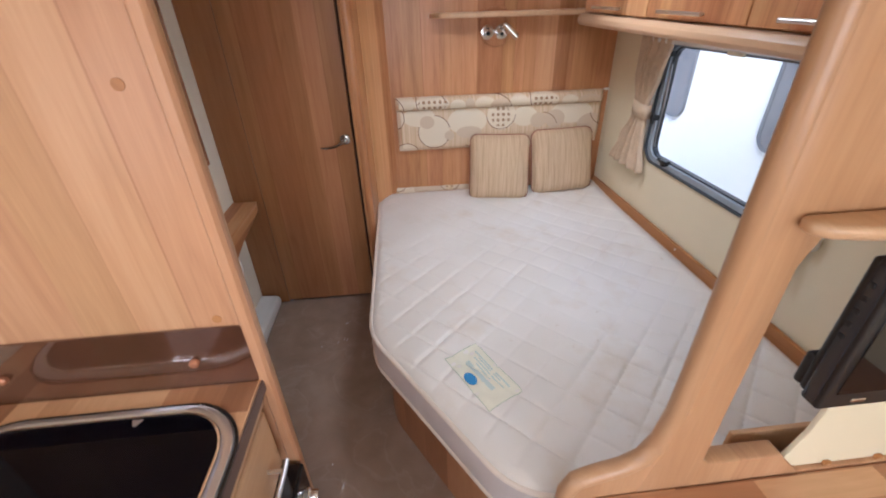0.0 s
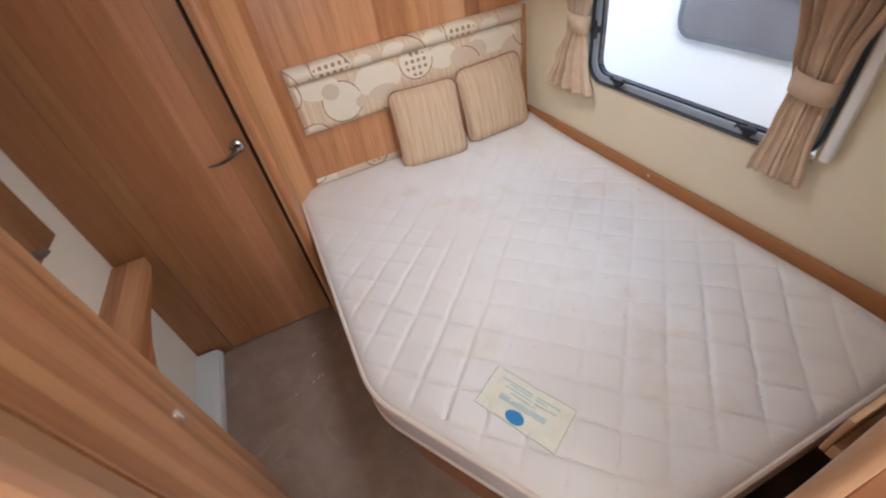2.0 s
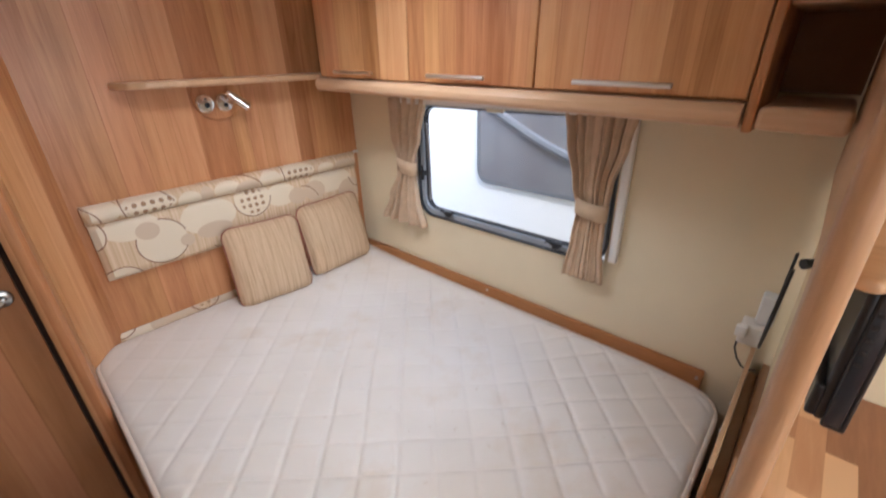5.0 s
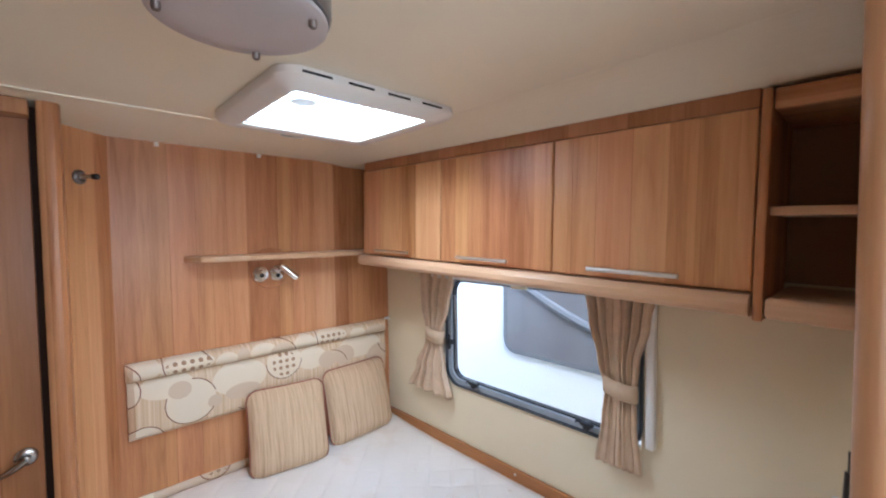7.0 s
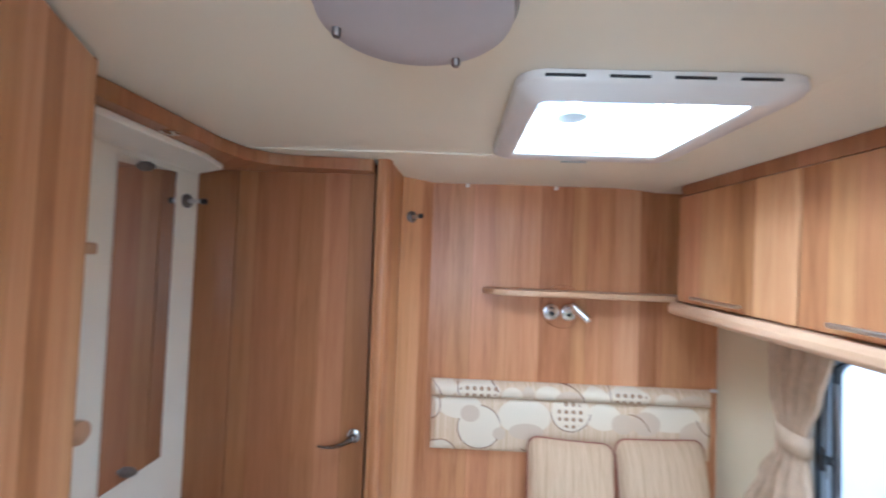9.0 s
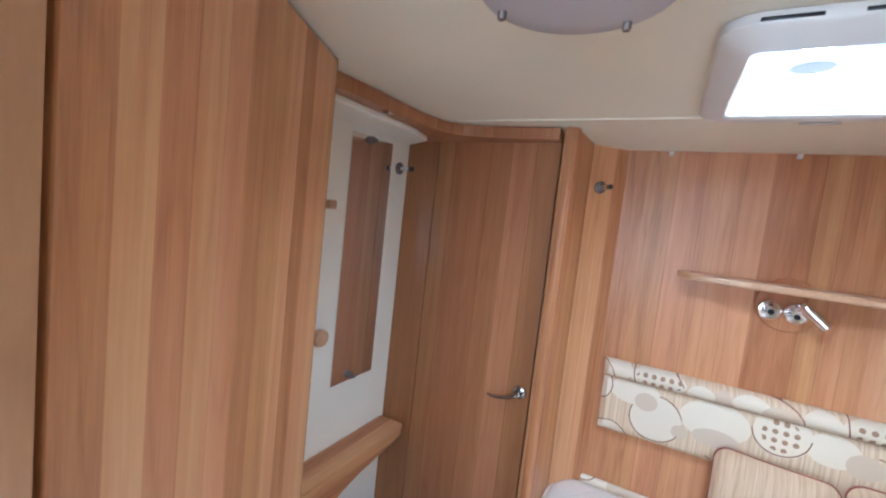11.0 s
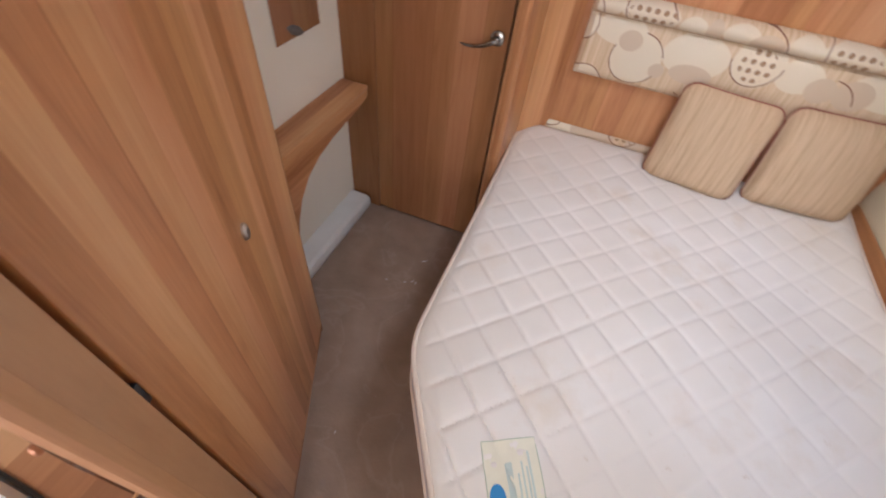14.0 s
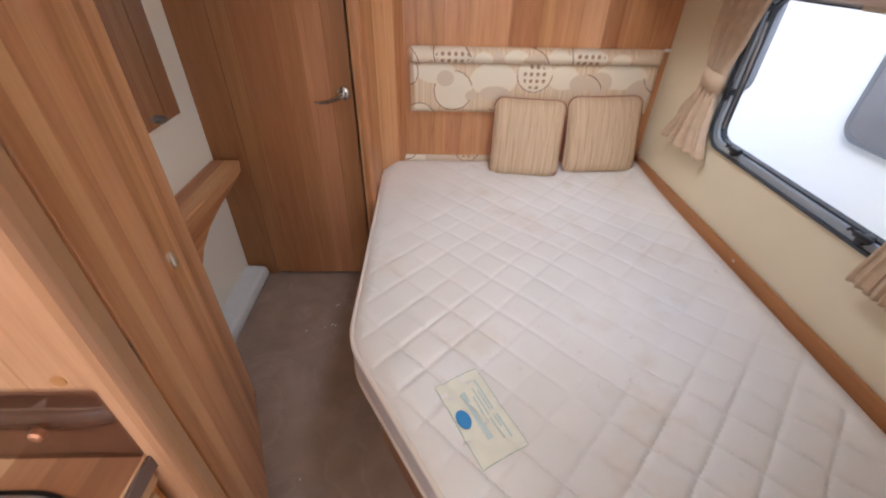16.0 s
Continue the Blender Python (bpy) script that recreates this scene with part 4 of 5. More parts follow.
curtain([(1.408, 1.94, 2.18, 0.943, 0.016), (1.24, 1.985, 2.175, 0.943, 0.016), (1.11, 2.035, 2.15, 0.946, 0.012), (1.05, 2.035, 2.155, 0.946, 0.012), (0.92, 2.01, 2.22, 0.940, 0.017), (0.79, 1.97, 2.285, 0.936, 0.020)], (1.08, 2.025, 2.155, 0.065), "beige curtain tied back with a fabric band", 5, 1)
curtain([(1.408, 1.025, 1.265, 0.945, 0.015), (1.30, 1.04, 1.25, 0.945, 0.015), (1.16, 1.075, 1.215, 0.945, 0.012), (1.05, 1.085, 1.19, 0.946, 0.009), (0.95, 1.08, 1.20, 0.942, 0.005), (0.79, 1.06, 1.22, 0.938, 0.005)], (1.06, 1.078, 1.198, 0.06), "beige curtain tied back beside bare wall", 6, 4)

# ---- roof light and ceiling lamp ----
hatch = thing("roof_light", "white plastic framed roof light with a clear dome", "roof light", at=(SKX, SKY, ZC))
OCX, OCY = 0.188, 1.700
hb_ = bmesh.new()
rows = []
for cx, cy, w_, h_, r_, z in (
        (OCX, OCY, 0.550, 0.548, 0.055, ZC - 0.001), (OCX, OCY, 0.552, 0.550, 0.055, ZC - 0.018), (OCX, OCY, 0.540, 0.538, 0.055, ZC - 0.027),
        (OCX, OCY, 0.515, 0.512, 0.050, ZC - 0.034), (OCX - 0.010, OCY - 0.022, 0.46, 0.445, 0.035, ZC - 0.046), (SKX, SKY, 0.412, 0.398, 0.018, ZC - 0.048),
        (SKX, SKY, 0.400, 0.385, 0.014, ZC - 0.044), (SKX, SKY, 0.398, 0.383, 0.014, ZC + 0.02), (SKX, SKY, 0.392, 0.377, 0.014, ZC + 0.085)):
    rows.append([hb_.verts.new((x + cx, y + cy, z)) for x, y in round_rect(w_, h_, r_, 6)])
for a, b in zip(rows, rows[1:]):
    for i in range(len(a)):
        j = (i + 1) % len(a)
        hb_.faces.new((a[i], a[j], b[j], b[i]))
part("inner_frame", hb_, M_WHITEPL, hatch)
for x in (-0.002, 0.115, 0.232, 0.350):
    part("vent_slot", box(x - 0.037, x + 0.037, OCY - 0.2765, OCY - 0.270, ZC - 0.016, ZC - 0.010, 0.001), M_BLACK, hatch, "dark vent slot")
M_DOME = clear("dome_acrylic", (0.96, 0.97, 0.98, 1), 0.05)
dome = part("dome", box(SKX - 0.194, SKX + 0.194, SKY - 0.187, SKY + 0.187, ZC + 0.072, ZC + 0.078, 0.002), M_DOME, hatch, "clear dome pane")
dome.visible_shadow = False
M_FROST = plain("frosted_fitting", rgb((196, 206, 208)), 0.4)
part("knob", lathe([(0, -0.006), (0.036, -0.006), (0.044, 0.004), (0.044, 0.012), (0.024, 0.026), (0, 0.026)], pose(SKX - 0.085, SKY + 0.02, ZC + 0.005), 24), M_FROST, hatch, "pale turning knob")
part("stay_bar", tube([(SKX - 0.19, SKY - 0.04, ZC + 0.030), (SKX - 0.12, SKY - 0.06, ZC + 0.040), (SKX - 0.02, SKY - 0.03, ZC + 0.034), (SKX + 0.08, SKY - 0.05, ZC + 0.040), (SKX + 0.19, SKY - 0.05, ZC + 0.030)], 0.0045, 8), M_FROST, hatch, "pale bent stay bar")
for dx in (0.13, 0.165):
    part("stay_arm", tube([(SKX + dx, SKY - 0.16, ZC + 0.012), (SKX + dx - 0.01, SKY - 0.02, ZC + 0.030), (SKX + dx, SKY + 0.09, ZC + 0.044)], 0.006, 8), M_FROST, hatch, "pale folding stay arm")
part("blind_rail", box(SKX - 0.195, SKX + 0.195, SKY + 0.168, SKY + 0.184, ZC - 0.040, ZC - 0.022, 0.004), M_WHITEPL, hatch, "white blind rail")
part("catch_tab", box(OCX - 0.06, OCX + 0.02, OCY + 0.262, OCY + 0.270, ZC - 0.037, ZC - 0.032, 0.002), M_FROST, hatch)

LCX, LCY = -0.250, 1.160
M_STUD = plain("dark_steel_stud", rgb((120, 112, 108)), 0.4, 0.6)
lampc = thing("ceiling_lamp", "round grey ceiling lamp with frosted cover", "lamp", at=(LCX, LCY, ZC))
LM = pose(LCX, LCY, ZC, 180, 0, 0)
part("rim", lathe([(0.0, 0.0), (0.118, 0.0), (0.123, 0.008), (0.123, 0.060), (0.120, 0.066), (0.113, 0.067), (0.111, 0.060), (0, 0.060)], LM, 64), M_GREYMET, lampc, "silver-grey rim")
M_OPAL = plain("opal_cover", rgb((190, 187, 190)), 0.35, vary=0.03, scale=12)
part("cover", lathe([(0, 0.0675), (0.112, 0.0675), (0.1175, 0.069), (0.117, 0.074), (0.110, 0.077), (0.08, 0.0785), (0, 0.079)], LM, 64), M_OPAL, lampc, "frosted white cover")
for a in (170, 61, 315):
    x, y = LCX + 0.101 * math.cos(radians(a)), LCY + 0.101 * math.sin(radians(a))
    part("screw_stud", lathe([(0, 0.06), (0.006, 0.06), (0.006, 0.085), (0.0045, 0.088), (0, 0.088)], pose(x, y, ZC, 180, 0, 0), 12), M_STUD, lampc, "small metal stud")
structure("trim_ceiling", box(XW, XE, 2.03, 2.045, ZC - 0.004, ZC + 0.001, 0.001), M_CEIL, "cream ceiling joint strip", "trim")
tagged(part("wall_clip", box(0.955, 0.984, 2.53, 2.549, 1.10, 1.112, 0.002), M_WHITEPL), "small white clip in the wall corner", "clip")
for x in (-0.144, 0.256):
    cl = box(x - 0.008, x + 0.008, 2.535, 2.549, ZC - 0.018, ZC - 0.002, 0.002)
    tagged(part("ceiling_clip", cl, M_WHITEPL), "small white clip at the top of the wall", "clip", "ceiling clips")

# ---- left wall: pelmet, mirror, hooks, duct, bracket ----
pel = thing("pelmet", "curved wood pelmet over the mirror and door", "pelmet", at=(-1.0, 1.8, ZC))
part("fascia", prism([(-1.168, 1.412), (-0.945, 1.412), (-0.935, 1.60)] + [(-0.93, 1.80), (-0.925, 1.92), (-0.90, 2.02), (-0.85, 2.08), (-0.78, 2.105), (-0.496, 2.135), (-0.496, 2.198), (-1.168, 2.198)], 1.945, ZC - 0.002, "z", 0.003), M_DOOR, pel)
part("underside", prism([(-1.167, 1.415), (-0.985, 1.415), (-0.985, 1.95), (-1.02, 2.10), (-1.167, 2.19)], 1.925, 1.944, "z", 0.003), M_WHITEWALL, pel, "white underside panel")
part("down_light", lathe([(0, 0), (0.022, 0), (0.024, -0.004), (0.012, -0.008), (0, -0.008)], pose(-0.955, 1.735, 1.946), 20), M_CHROME, pel, "small chrome downlight")

M_MIRROR, n_, l_, p_ = nodes_of("mirror_silver")
p_.inputs["Base Color"].default_value, p_.inputs["Metallic"].default_value, p_.inputs["Roughness"].default_value = (0.86, 0.86, 0.86, 1), 1.0, 0.02
mir = thing("mirror", "tall frameless mirror held by round clips", "mirror", at=(XW, 1.945, 0.935))
part("glass", box(XW + 0.002, XW + 0.007, 1.82, 2.068, 0.935, 1.905), M_MIRROR, mir, "", False)
for z in (0.955, 1.892):
    part("clip", lathe([(0, 0), (0.015, 0), (0.015, 0.012), (0.010, 0.020), (0.005, 0.030), (0, 0.031)], pose(XW + 0.007, 1.925, z, 0, 90, 0), 20), M_STUD, mir, "round satin clip")


def coat_hook(p, d, label):
    """A round base on the wall with a peg that stands out along d."""
    t = thing("coat_hook", label, "hook", "coat hooks", at=p)
    m_ = Matrix.Translation(p) @ Vector(d).to_track_quat("Z", "Y").to_matrix().to_4x4() @ Matrix.Scale(1.4, 4)
    part("base", lathe([(0, 0), (0.018, 0), (0.018, 0.006), (0.013, 0.010), (0, 0.010)], m_, 20), M_STUD, t)
    part("peg", lathe([(0, 0.008), (0.006, 0.008), (0.005, 0.038), (0.007, 0.040), (0, 0.040)], m_, 14), M_SATIN, t)
    part("tip", lathe([(0, 0.0405), (0.0072, 0.0405), (0.0075, 0.052), (0.004, 0.055), (0, 0.055)], m_, 14), M_BLACK, t, "black tip")


coat_hook((XW, 2.135, 1.815), (1, 0, 0), "satin metal coat hook with black tip on white wall")
coat_hook((-0.388, 2.466, 1.82), (0.69, -0.72, 0), "satin metal coat hook with black tip on wood panel")

duct = tagged(part("heating_duct", prism([(XW, 0.0), (XW + 0.105, 0.0), (XW + 0.112, 0.03), (XW + 0.104, 0.058), (XW + 0.085, 0.066), (XW, 0.07)], 1.412, 2.185, "y", 0.004, 3), M_DUCT), "white rounded heating duct along the wall foot", "duct")

brk = thing("folding_ledge", "curved wooden ledge bracket on the white wall", "ledge", at=(XW, 1.8, 0.7))
part("top_board", box(XW + 0.001, -1.045, 1.44, 2.185, 0.664, 0.684, 0.005), M_WOODY, brk)
crv = [(1.44, 0.663), (2.185, 0.663), (2.183, 0.632), (2.10, 0.615), (2.0, 0.603), (1.90, 0.590), (1.80, 0.565), (1.72, 0.525), (1.66, 0.46), (1.62, 0.38), (1.60, 0.30), (1.44, 0.30)]
part("curved_apron", prism(crv, -1.068, -1.048, "x", 0.003), M_WOODY, brk)

for z, y, r in ((1.63, 1.73, 0.020), (1.15, 1.735, 0.030)):
    kb = box(XW + 0.001, XW + 0.030, y - r, y + r, z - r * 0.8, z + r * 0.8, 0.008, 3) if r < 0.025 else lathe([(0, 0), (r, 0), (r * 1.1, 0.012), (r, 0.026), (r * 0.6, 0.032), (0, 0.033)], pose(XW + 0.001, y, z, 0, 90, 0), 20)
    tagged(part("coat_peg", kb, M_TRIM), "small turned wooden peg on the white wall", "peg", "wooden pegs")

# wardrobe latch and catch
LP = WA + WDIR * 0.41
lt = part("latch", lathe([(0, 0), (0.011, 0), (0.011, 0.004), (0.008, 0.007), (0, 0.007)], Matrix.Translation((*(LP + WNOR * 0.004), 0.918)) @ Vector((*WNOR, 0)).to_track_quat("Z", "Y").to_matrix().to_4x4() @ Matrix.Diagonal((1.05, 2.0, 1.2, 1)), 18), M_SATIN, ward, "oval satin push latch")
part("catch_block", on_front(0.0405, 0.0495, -0.012, 0.0015, 0.985, 1.030, 0.001), M_BLACK, ward, "small black catch")
rail = structure("trim_bed_rail", box(0.966, XE - 0.001, 0.685, 2.53, 0.49, 0.576, 0.006), M_RAIL, "orange-brown wooden rail on the wall beside the mattress", "rail")

# ---- kitchen end ----


def butcher(name, along):
    """Block-strip worktop laminate: short staves of uneven tone."""
    m, n, link, p = nodes_of(name)
    co, mp, br = n.new("ShaderNodeTexCoord"), n.new("ShaderNodeMapping"), n.new("ShaderNodeTexBrick")
    mp.inputs["Rotation"].default_value = (0, 0, 0 if along == "x" else radians(90))
    link(co.outputs["Object"], mp.inputs[0])
    link(mp.outputs[0], br.inputs["Vector"])
    br.inputs["Scale"].default_value, br.inputs["Mortar Size"].default_value = 1.0, 0.0
    br.inputs["Brick Width"].default_value, br.inputs["Row Height"].default_value = 0.27, 0.058
    br.inputs["Color1"].default_value, br.inputs["Color2"].default_value = (0, 0, 0, 1), (1, 1, 1, 1)
    br.offset, br.squash = 0.37, 1.0
    st = n.new("ShaderNodeMapping")
    st.inputs["Scale"].default_value = (0.12, 1, 1)
    link(mp.outputs[0], st.inputs[0])
    g = n.new("ShaderNodeTexNoise")
    g.inputs["Scale"].default_value, g.inputs["Detail"].default_value, g.inputs["Distortion"].default_value = 70, 5, 0.6
    link(st.outputs[0], g.inputs["Vector"])
    a = n.new("ShaderNodeMath")
    a.operation, a.inputs[1].default_value = "MULTIPLY_ADD", 0.85
    link(br.outputs["Color"], a.inputs[0])
    b = n.new("ShaderNodeMath")
    b.operation, b.inputs[1].default_value = "MULTIPLY", 0.30
    link(g.outputs["Fac"], b.inputs[0])
    link(b.outputs[0], a.inputs[2])
    r = ramp(n, [(0.1, rgb((138, 92, 64))), (0.5, rgb((182, 130, 94))), (0.9, rgb((218, 174, 134)))])
    link(a.outputs[0], r.inputs[0])
    link(r.outputs[0], p.inputs["Base Color"])
    p.inputs["Roughness"].default_value = 0.32
    return m


M_BLOCKY, M_BLOCKX = butcher("block_laminate_deep", "y"), butcher("block_laminate_wide", "x")
M_EDGE = plain("worktop_edge_strip", rgb((104, 84, 78)), 0.5)
top_ = thing("kitchen_worktop", "block-patterned laminate kitchen worktop with dark edge", "worktop", at=(-0.87, 0.0, 0.86))
part("slab", box(XW + 0.001, -0.576, -0.9, 0.7195, 0.862, 0.890, 0.002), M_BLOCKY, top_)
part("edge_strip", box(-0.5755, -0.570, -0.9, 0.7195, 0.860, 0.8895, 0.002), M_EDGE, top_, "dark edging strip")
cabk = thing("kitchen_cabinet", "wood laminate kitchen cabinet with bar handle", "cabinet", at=(-0.87, 0.0, 0))
part("carcass", box(XW + 0.001, -0.600, -0.9, 0.7185, 0, 0.860), M_WOODY, cabk)
dr = part("drawer_front", box(-0.599, -0.582, 0.28, 0.700, 0.635, 0.815, 0.004), M_TRIMY, cabk)
hk = tube([(-0.548, 0.50, 0.705), (-0.548, 0.655, 0.705)], 0.006, 10)
for y in (0.53, 0.63):
    tube([(-0.548, y, 0.705), (-0.582, y, 0.705)], 0.0045, 8, bm=hk)
part("handle", hk, M_SATIN, dr, "satin nickel bar handle")
part("top_rail", box(-0.599, -0.584, -0.9, 0.716, 0.820, 0.858, 0.003), M_TRIMY, cabk)
oven = thing("oven", "black oven front with chrome knob", "oven", at=(-0.58, 0.5, 0.12))
part("front", box(-0.599, -0.540, 0.15, 0.708, 0.12, 0.615, 0.008, 3), M_GLASSBLK, oven)
part("knob", lathe([(0, 0), (0.020, 0), (0.020, 0.006), (0.015, 0.010), (0.014, 0.028), (0, 0.030)], pose(-0.540, 0.672, 0.53, 0, 90, 0), 22), M_CHROME, oven, "chrome control knob")

sink = thing("sink", "inset sink with black glass lid and steel rim", "sink", at=(-0.84, 0.46, 0.89))
so_ = moved(round_rect(0.53, 0.42, 0.12, 10), -0.842, 0.455)
si_ = moved(round_rect(0.488, 0.378, 0.102, 10), -0.842, 0.455)
rb = bmesh.new()
rows = []
for lp, z in ((so_, 0.8905), (moved(round_rect(0.524, 0.414, 0.118, 10), -0.842, 0.455), 0.897), (moved(round_rect(0.502, 0.392, 0.108, 10), -0.842, 0.455), 0.900), (si_, 0.897), (si_, 0.8905)):
    rows.append([rb.verts.new((x, y, z)) for x, y in lp])
for a, b in zip(rows, rows[1:]):
    for i in range(len(a)):
        j = (i + 1) % len(a)
        rb.faces.new((a[i], a[j], b[j], b[i]))
M_STEEL = plain("brushed_steel", (0.60, 0.60, 0.62, 1), 0.28, 0.9, vary=0.05)
part("rim", rb, M_STEEL, sink, "steel rim")
part("seal", ring(moved(round_rect(0.54, 0.43, 0.125, 10), -0.842, 0.455), so_, 0.8902, 0.893, "z"), M_BLACK, sink, "black seal")
M_LID = plain("dark_lid_glass", rgb((6, 6, 14)), 0.05, vary=0.1, spec=0.09)
part("lid", prism(moved(round_rect(0.478, 0.368, 0.098, 10), -0.842, 0.455), 0.8908, 0.8985, "z"), M_LID, sink, "black glass lid")
part("bright_lip", ring(moved(round_rect(0.487, 0.377, 0.102, 10), -0.842, 0.455), moved(round_rect(0.479, 0.369, 0.098, 10), -0.842, 0.455), 0.892, 0.9015, "z"), M_CHROME, sink, "thin bright steel lip")
part("lid_mark", prism([(-0.785, 0.637), (-0.765, 0.637), (-0.772, 0.623), (-0.778, 0.623)], 0.8987, 0.8995, "z"), M_STEEL, sink)

M_SMOKE = clear("smoked_glass", (0.62, 0.55, 0.54, 1), 0.03, 0.14)
spl = thing("splashback", "smoked glass splashback fixed with copper studs", "splashback", at=(-0.86, 0.72, 0.89))
gl = part("glass", prism(moved(round_rect(0.58, 0.148, 0.008, 4), -0.866, 0.966), 0.7125, 0.7175, "y"), M_SMOKE, spl)
gl.visible_shadow = False
M_COPPER = plain("copper_stud", rgb((186, 130, 100)), 0.35, 0.6)
for x in (-0.683, -1.033):
    part("stud", lathe([(0, 0), (0.009, 0), (0.009, 0.008), (0.006, 0.011), (0, 0.011)], pose(x, 0.7125, 0.96, 90, 0, 0), 16), M_COPPER, spl, "copper stud")
for x, z in ((-0.626, 1.47), (-0.617, 1.054)):
    part("screw_cap", lathe([(0, 0), (0.009, 0), (0.009, 0.0015), (0, 0.002)], pose(x, 0.722, z, 90, 0, 0), 16), M_RAIL, kp, "brown screw cap")

# ---- partition at the foot of the bed ----
PY0, PY1 = 0.513, 0.551
ZL = 0.752
panel = [(0.975, 0.0), (0.975, 0.688), (0.53, 0.688), (0.47, ZL), (0.315, ZL), (0.300, ZL + 0.015), (0.298, 1.22), (0.315, 1.265), (0.36, 1.285), (0.975, 1.285), (0.975, ZC - 0.002), (0.222, ZC - 0.002), (0.216, 0.90), (0.205, 0.825), (0.180, 0.770), (0.14, 0.745), (0.08, 0.728), (0.045, 0.712), (0.032, 0.68), (0.032, 0.0)]
structure("wall_partition", prism(panel, PY0, PY1, "y", 0.004), M_PART, "wood partition with a post and an open hatch", "wall")
nose = [(0.222, ZC - 0.004), (0.221, 1.6), (0.219, 1.2), (0.217, 1.0), (0.214, 0.90), (0.203, 0.825), (0.178, 0.770), (0.14, 0.745), (0.08, 0.728), (0.048, 0.714), (0.033, 0.680), (0.031, 0.64), (0.031, 0.30), (0.031, 0.0)]
structure("trim_partition", tube([(x + 0.006, (PY0 + PY1) / 2, z) for x, z in nose], 0.0195, 16), M_NOSE, "rounded light wood nosing round the partition edge", "trim")
bb = thing("hatch_board", "cream backing board in the hatch behind the television", "board", at=(0.7, 0.56, 0.7))
part("board", prism([(0.488, 0.715), (0.50, 0.745), (0.515, 0.80), (0.53, 0.95), (0.56, 1.285), (0.97, 1.285), (0.97, 0.689), (0.534, 0.6895), (0.51, 0.700)], 0.522, 0.532, "y", 0.001), M_CREAM, bb)
for x in (0.60, 0.72):
    part("hinge_clip", box(x - 0.008, x + 0.008, 0.514, 0.5218, 0.6885, 0.701, 0.002), M_RAIL, bb, "brown plastic clip")
nb_ = thing("cable_trough", "narrow wooden trough behind the hatch", "trough", at=(0.7, 0.58, 0.7))
part("front_strip", box(0.42, 0.975, 0.578, 0.590, 0.60, 0.735, 0.003), M_TRIM, nb_)
part("floor_strip", box(0.42, 0.975, 0.5525, 0.577, 0.60, 0.640, 0.002), M_TRIM, nb_)

side_ = thing("sideboard", "low sideboard with block-patterned laminate top", "sideboard", at=(0.53, 0.1, 0))
part("top_slab", box(0.085, XE - 0.001, -0.45, PY0 - 0.001, 0.655, 0.683, 0.004), M_BLOCKX, side_)
part("body", box(0.11, XE - 0.001, -0.43, PY0 - 0.001, 0, 0.655), M_WOOD, side_)

tv = thing("television", "black flat television on a wall arm", "television", at=(0.62, 0.47, 1.0))
TX0, TX1, TY0, TY1, TZ0, TZ1 = 0.357, 0.90, 0.439, 0.470, 1.0, 1.262
part("bezel", box(TX0, TX1, TY0, TY1, TZ0, TZ1, 0.005, 3), M_BLACK, tv)
part("screen", box(TX0 + 0.018, TX1 - 0.018, TY0 - 0.002, TY0 + 0.002, TZ0 + 0.035, TZ1 - 0.018), M_GLASSBLK, tv, "dark glossy screen")
part("back_shell", box(TX0 + 0.004, TX1 - 0.004, TY1 - 0.004, TY1 + 0.012, TZ0 + 0.008, TZ1 - 0.006, 0.006, 3), M_BLACK, tv)
part("connector_box", box(TX0 + 0.003, TX0 + 0.30, TY1 + 0.009, TY1 + 0.024, TZ0 + 0.012, TZ0 + 0.075, 0.005, 3), M_BLACK, tv, "thicker lower back")
M_TVSIDE = plain("grey_side_plastic", rgb((46, 48, 53)), 0.22)
part("side_strip", box(TX0 - 0.0015, TX0 + 0.002, TY0 + 0.008, TY1 - 0.003, TZ0 + 0.010, TZ1 - 0.010, 0.0006), M_TVSIDE, tv, "glossy dark side strip")
M_PORT = plain("port_plastic", rgb((12, 12, 13)), 0.6)
for k in range(5):
    z = TZ1 - 0.04 - k * 0.022
    part("port", box(TX0 - 0.003, TX0 + 0.003, TY1 - 0.013, TY1 - 0.005, z - 0.005, z + 0.003, 0.001), M_PORT, tv, "black port")
part("maker_badge", box(TX0 + 0.05, TX0 + 0.075, TY0 - 0.002, TY0 + 0.001, TZ0 + 0.012, TZ0 + 0.020, 0.002), M_CHROME, tv, "small oval chrome badge")
part("wall_arm", tube([(0.70, TY1 + 0.02, 1.13), (0.74, 0.53, 1.13), (0.72, 0.552, 1.13)], 0.012, 10), M_BLACK, tv)

ts = thing("corner_shelf", "curved wooden shelf over the television", "shelf", at=(0.6, 0.4, 1.29))
cur = [(0.262, PY0 - 0.001), (0.258, 0.488), (0.275, 0.472), (0.32, 0.462), (0.40, 0.452), (0.50, 0.425), (0.62, 0.375), (0.76, 0.335), (XE - 0.001, 0.32), (XE - 0.001, PY0 - 0.001)]
part("board", prism(cur, 1.287, 1.308, "z", 0.008, 3), M_TRIMY, ts)

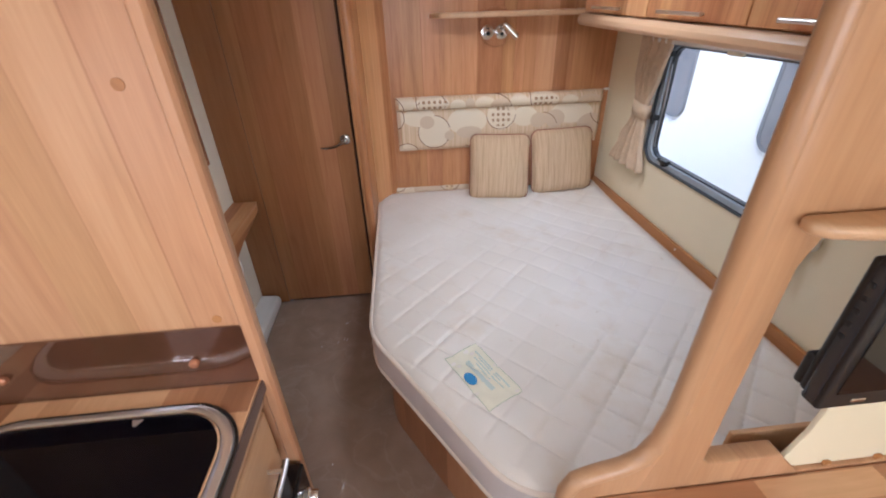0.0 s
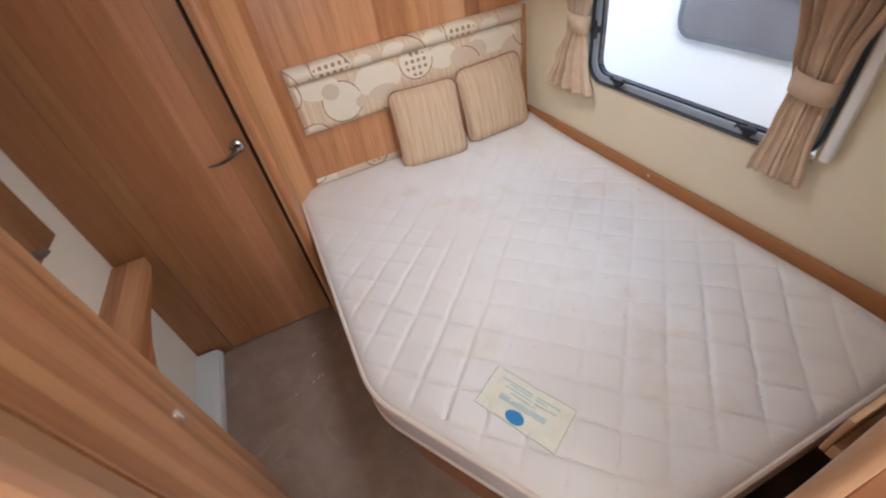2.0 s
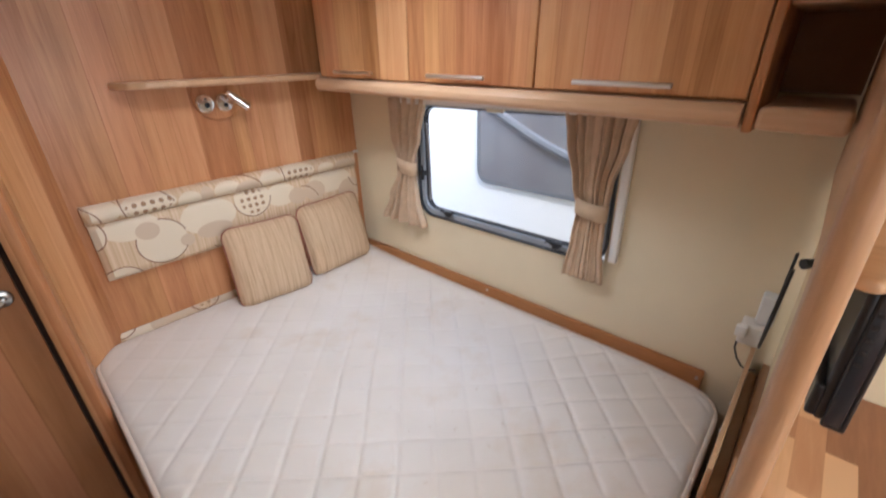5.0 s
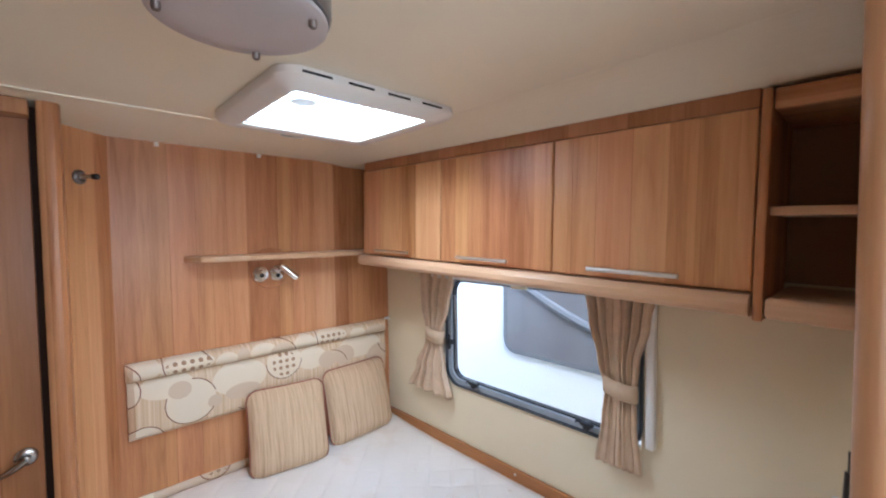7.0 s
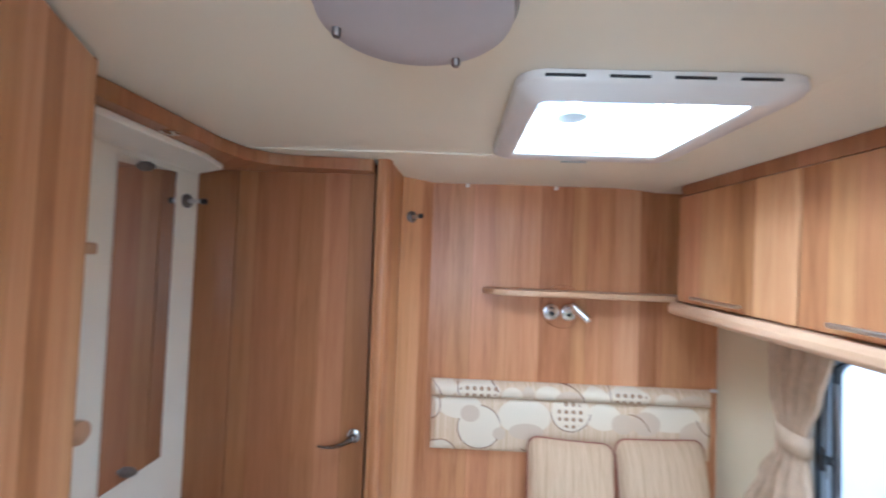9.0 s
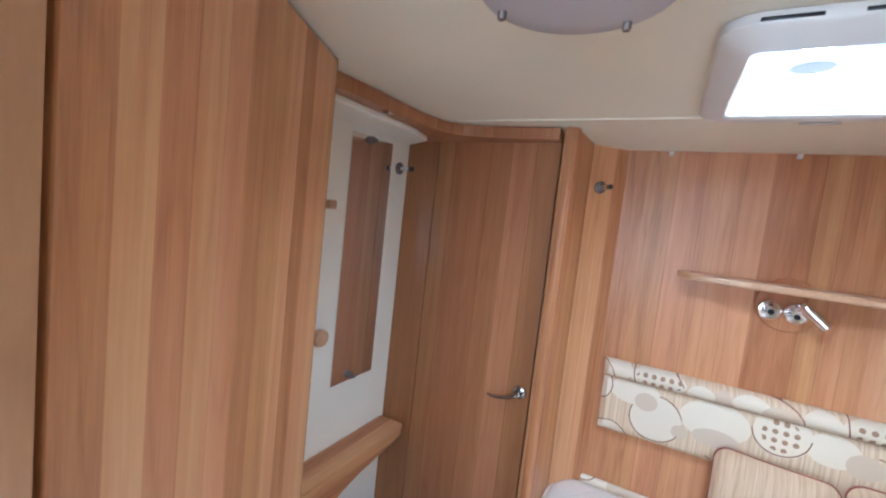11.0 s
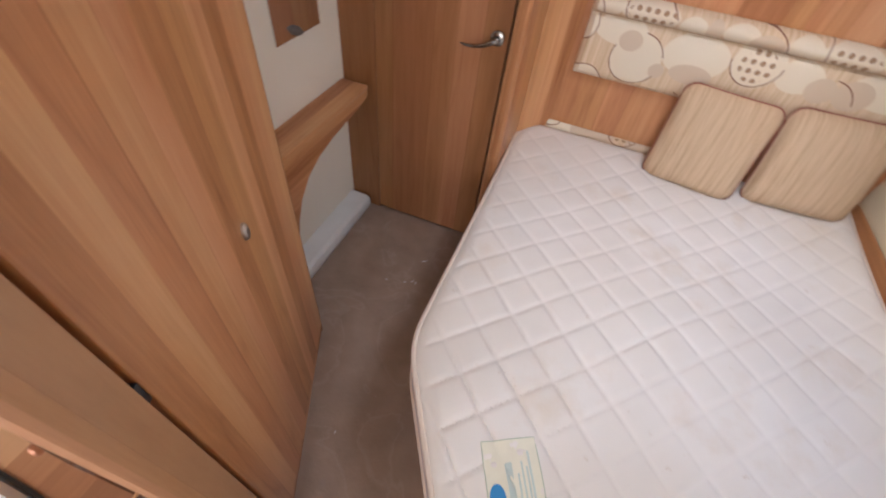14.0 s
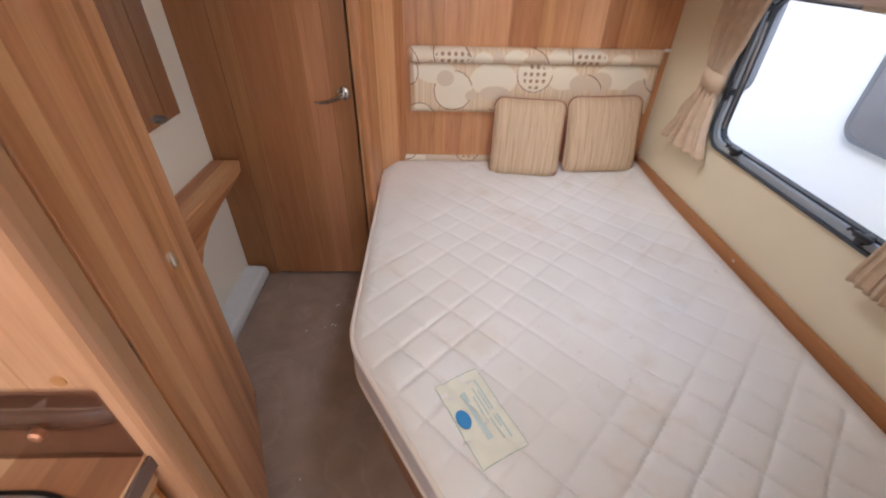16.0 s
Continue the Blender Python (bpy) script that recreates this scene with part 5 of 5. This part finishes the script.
chg = thing("charger", "white plug-in charger with black cable by the wall", "charger", at=(0.93, 0.62, 0.85))
part("plug_body", box(0.925, 0.984, 0.572, 0.632, 0.757, 0.828, 0.007, 3), M_WHITEPL, chg)
part("adapter", box(0.940, 0.984, 0.560, 0.604, 0.829, 0.925, 0.006, 3), M_DUCT, chg, "pale grey adapter block")
part("plug_tab", box(0.905, 0.926, 0.612, 0.640, 0.790, 0.826, 0.004), M_WHITEPL, chg)
part("cable", tube([(0.93, 0.628, 0.760), (0.92, 0.628, 0.742), (0.90, 0.615, 0.722), (0.88, 0.598, 0.712), (0.865, 0.580, 0.716), (0.85, 0.566, 0.735)], 0.003, 8), M_BLACK, chg, "thin black cable")
clo = thing("tv_cable", "loop of black cable hanging behind the hatch", "cable", at=(0.7, 0.565, 0.95))
part("loop", tube([(0.60, 0.566, 1.16), (0.60, 0.570, 1.05), (0.63, 0.575, 0.95), (0.70, 0.575, 0.90), (0.76, 0.572, 0.96), (0.78, 0.568, 1.06), (0.75, 0.566, 1.14)], 0.0035, 8), M_BLACK, clo)

# screws in the bed rail and the partition
for p_, r_ in (((0.966, 0.702, 0.545), (0, -90, 0)), ((0.966, 1.60, 0.556), (0, -90, 0)), ((0.60, 0.5905, 0.69), (-90, 0, 0)), ((0.72, 0.5905, 0.69), (-90, 0, 0))):
    tagged(part("screw", lathe([(0, 0), (0.0055, 0), (0.005, 0.002), (0.002, 0.003), (0, 0.003)], pose(*p_, *r_), 12), M_SATIN), "small bright screw head in the wood", "screw", "screws")

# ---- white curls added as glints on the carpet film ----
M_GLINT = plain("white_glint_plastic", rgb((235, 235, 238)), 0.12, vary=0.02, spec=0.8)
for x, y, a, l in ((-0.643, 1.945, 40, 0.030), (-0.645, 1.81, 60, 0.022), (-0.674, 1.790, 35, 0.012), (-0.628, 1.806, 70, 0.018), (-0.760, 1.768, 20, 0.010), (-0.617, 1.09, 80, 0.009)):
    dx, dy = math.cos(radians(a)) * l / 2, math.sin(radians(a)) * l / 2
    sc_ = tube([(x - dx, y - dy, 0.0022), (x + dy * 0.2, y - dx * 0.2, 0.005), (x + dx, y + dy, 0.0022)], [0.0012, 0.0022, 0.0012], 6, flat=0.6)
    tagged(part("film_glint", sc_, M_GLINT), "tiny white plastic curl standing for a glint on the floor film", "plastic scrap", "scraps on the carpet")

# ---- outside ----
M_GRND = plain("gravel_ground", rgb((172, 169, 162)), 0.9, vary=0.2, scale=12)
structure("ground", box(-60, 60, -60, 60, -0.62, -0.60), M_GRND, "pale gravel ground outside", "ground")
M_VAN = plain("white_caravan_panel", rgb((244, 245, 247)), 0.3, vary=0.012, scale=2)
van = thing("neighbouring_caravan", "white caravan parked alongside with dark windows", "caravan", at=(3.05, 1.5, -0.6))
NX = 1.96
part("body", box(NX, NX + 2.2, -2.5, 5.5, -0.25, 2.1, 0.10, 4), M_VAN, van)
part("skirt", box(NX + 0.02, NX + 2.1, -2.4, 5.4, -0.45, -0.26, 0.01), M_GREYMET, van)
for y in (0.9, 1.9):
    part("wheel", lathe([(0, 0), (0.2, 0), (0.31, 0.02), (0.32, 0.10), (0.31, 0.18), (0, 0.18)], pose(NX + 0.06, y - 1.2, -0.28, 0, 90, 0), 28), M_BLACK, van)
M_NSEAL = plain("grey_window_seal", rgb((112, 116, 124)), 0.45)
M_NWIN = plain("grey_tinted_acrylic", rgb((126, 126, 132)), 0.12, vary=0.2, scale=1.5)
for y0, y1 in ((1.05, 2.43), (3.20, 4.30)):
    w_ = part("window", ring(moved(round_rect(y1 - y0, 0.62, 0.10, 8), (y0 + y1) / 2, 1.04), moved(round_rect(y1 - y0 - 0.05, 0.57, 0.08, 8), (y0 + y1) / 2, 1.04), NX - 0.022, NX + 0.01, "x"), M_NSEAL, van, "dark window seal")
    part("pane", prism(moved(round_rect(y1 - y0 - 0.048, 0.572, 0.08, 8), (y0 + y1) / 2, 1.04), NX - 0.018, NX + 0.005, "x"), M_NWIN, w_, "grey tinted pane")
# solid tube on the pane takes the place of a reflected curve
part("curved_reflection", tube([(NX - 0.020, 2.33 - 0.95 * k / 12, 1.27 - 0.33 * math.sin(k / 12 * 1.5)) for k in range(13)], 0.030, 8, flat=1.0), M_NSEAL, van, "dark curved band modelled for a reflection in the window")
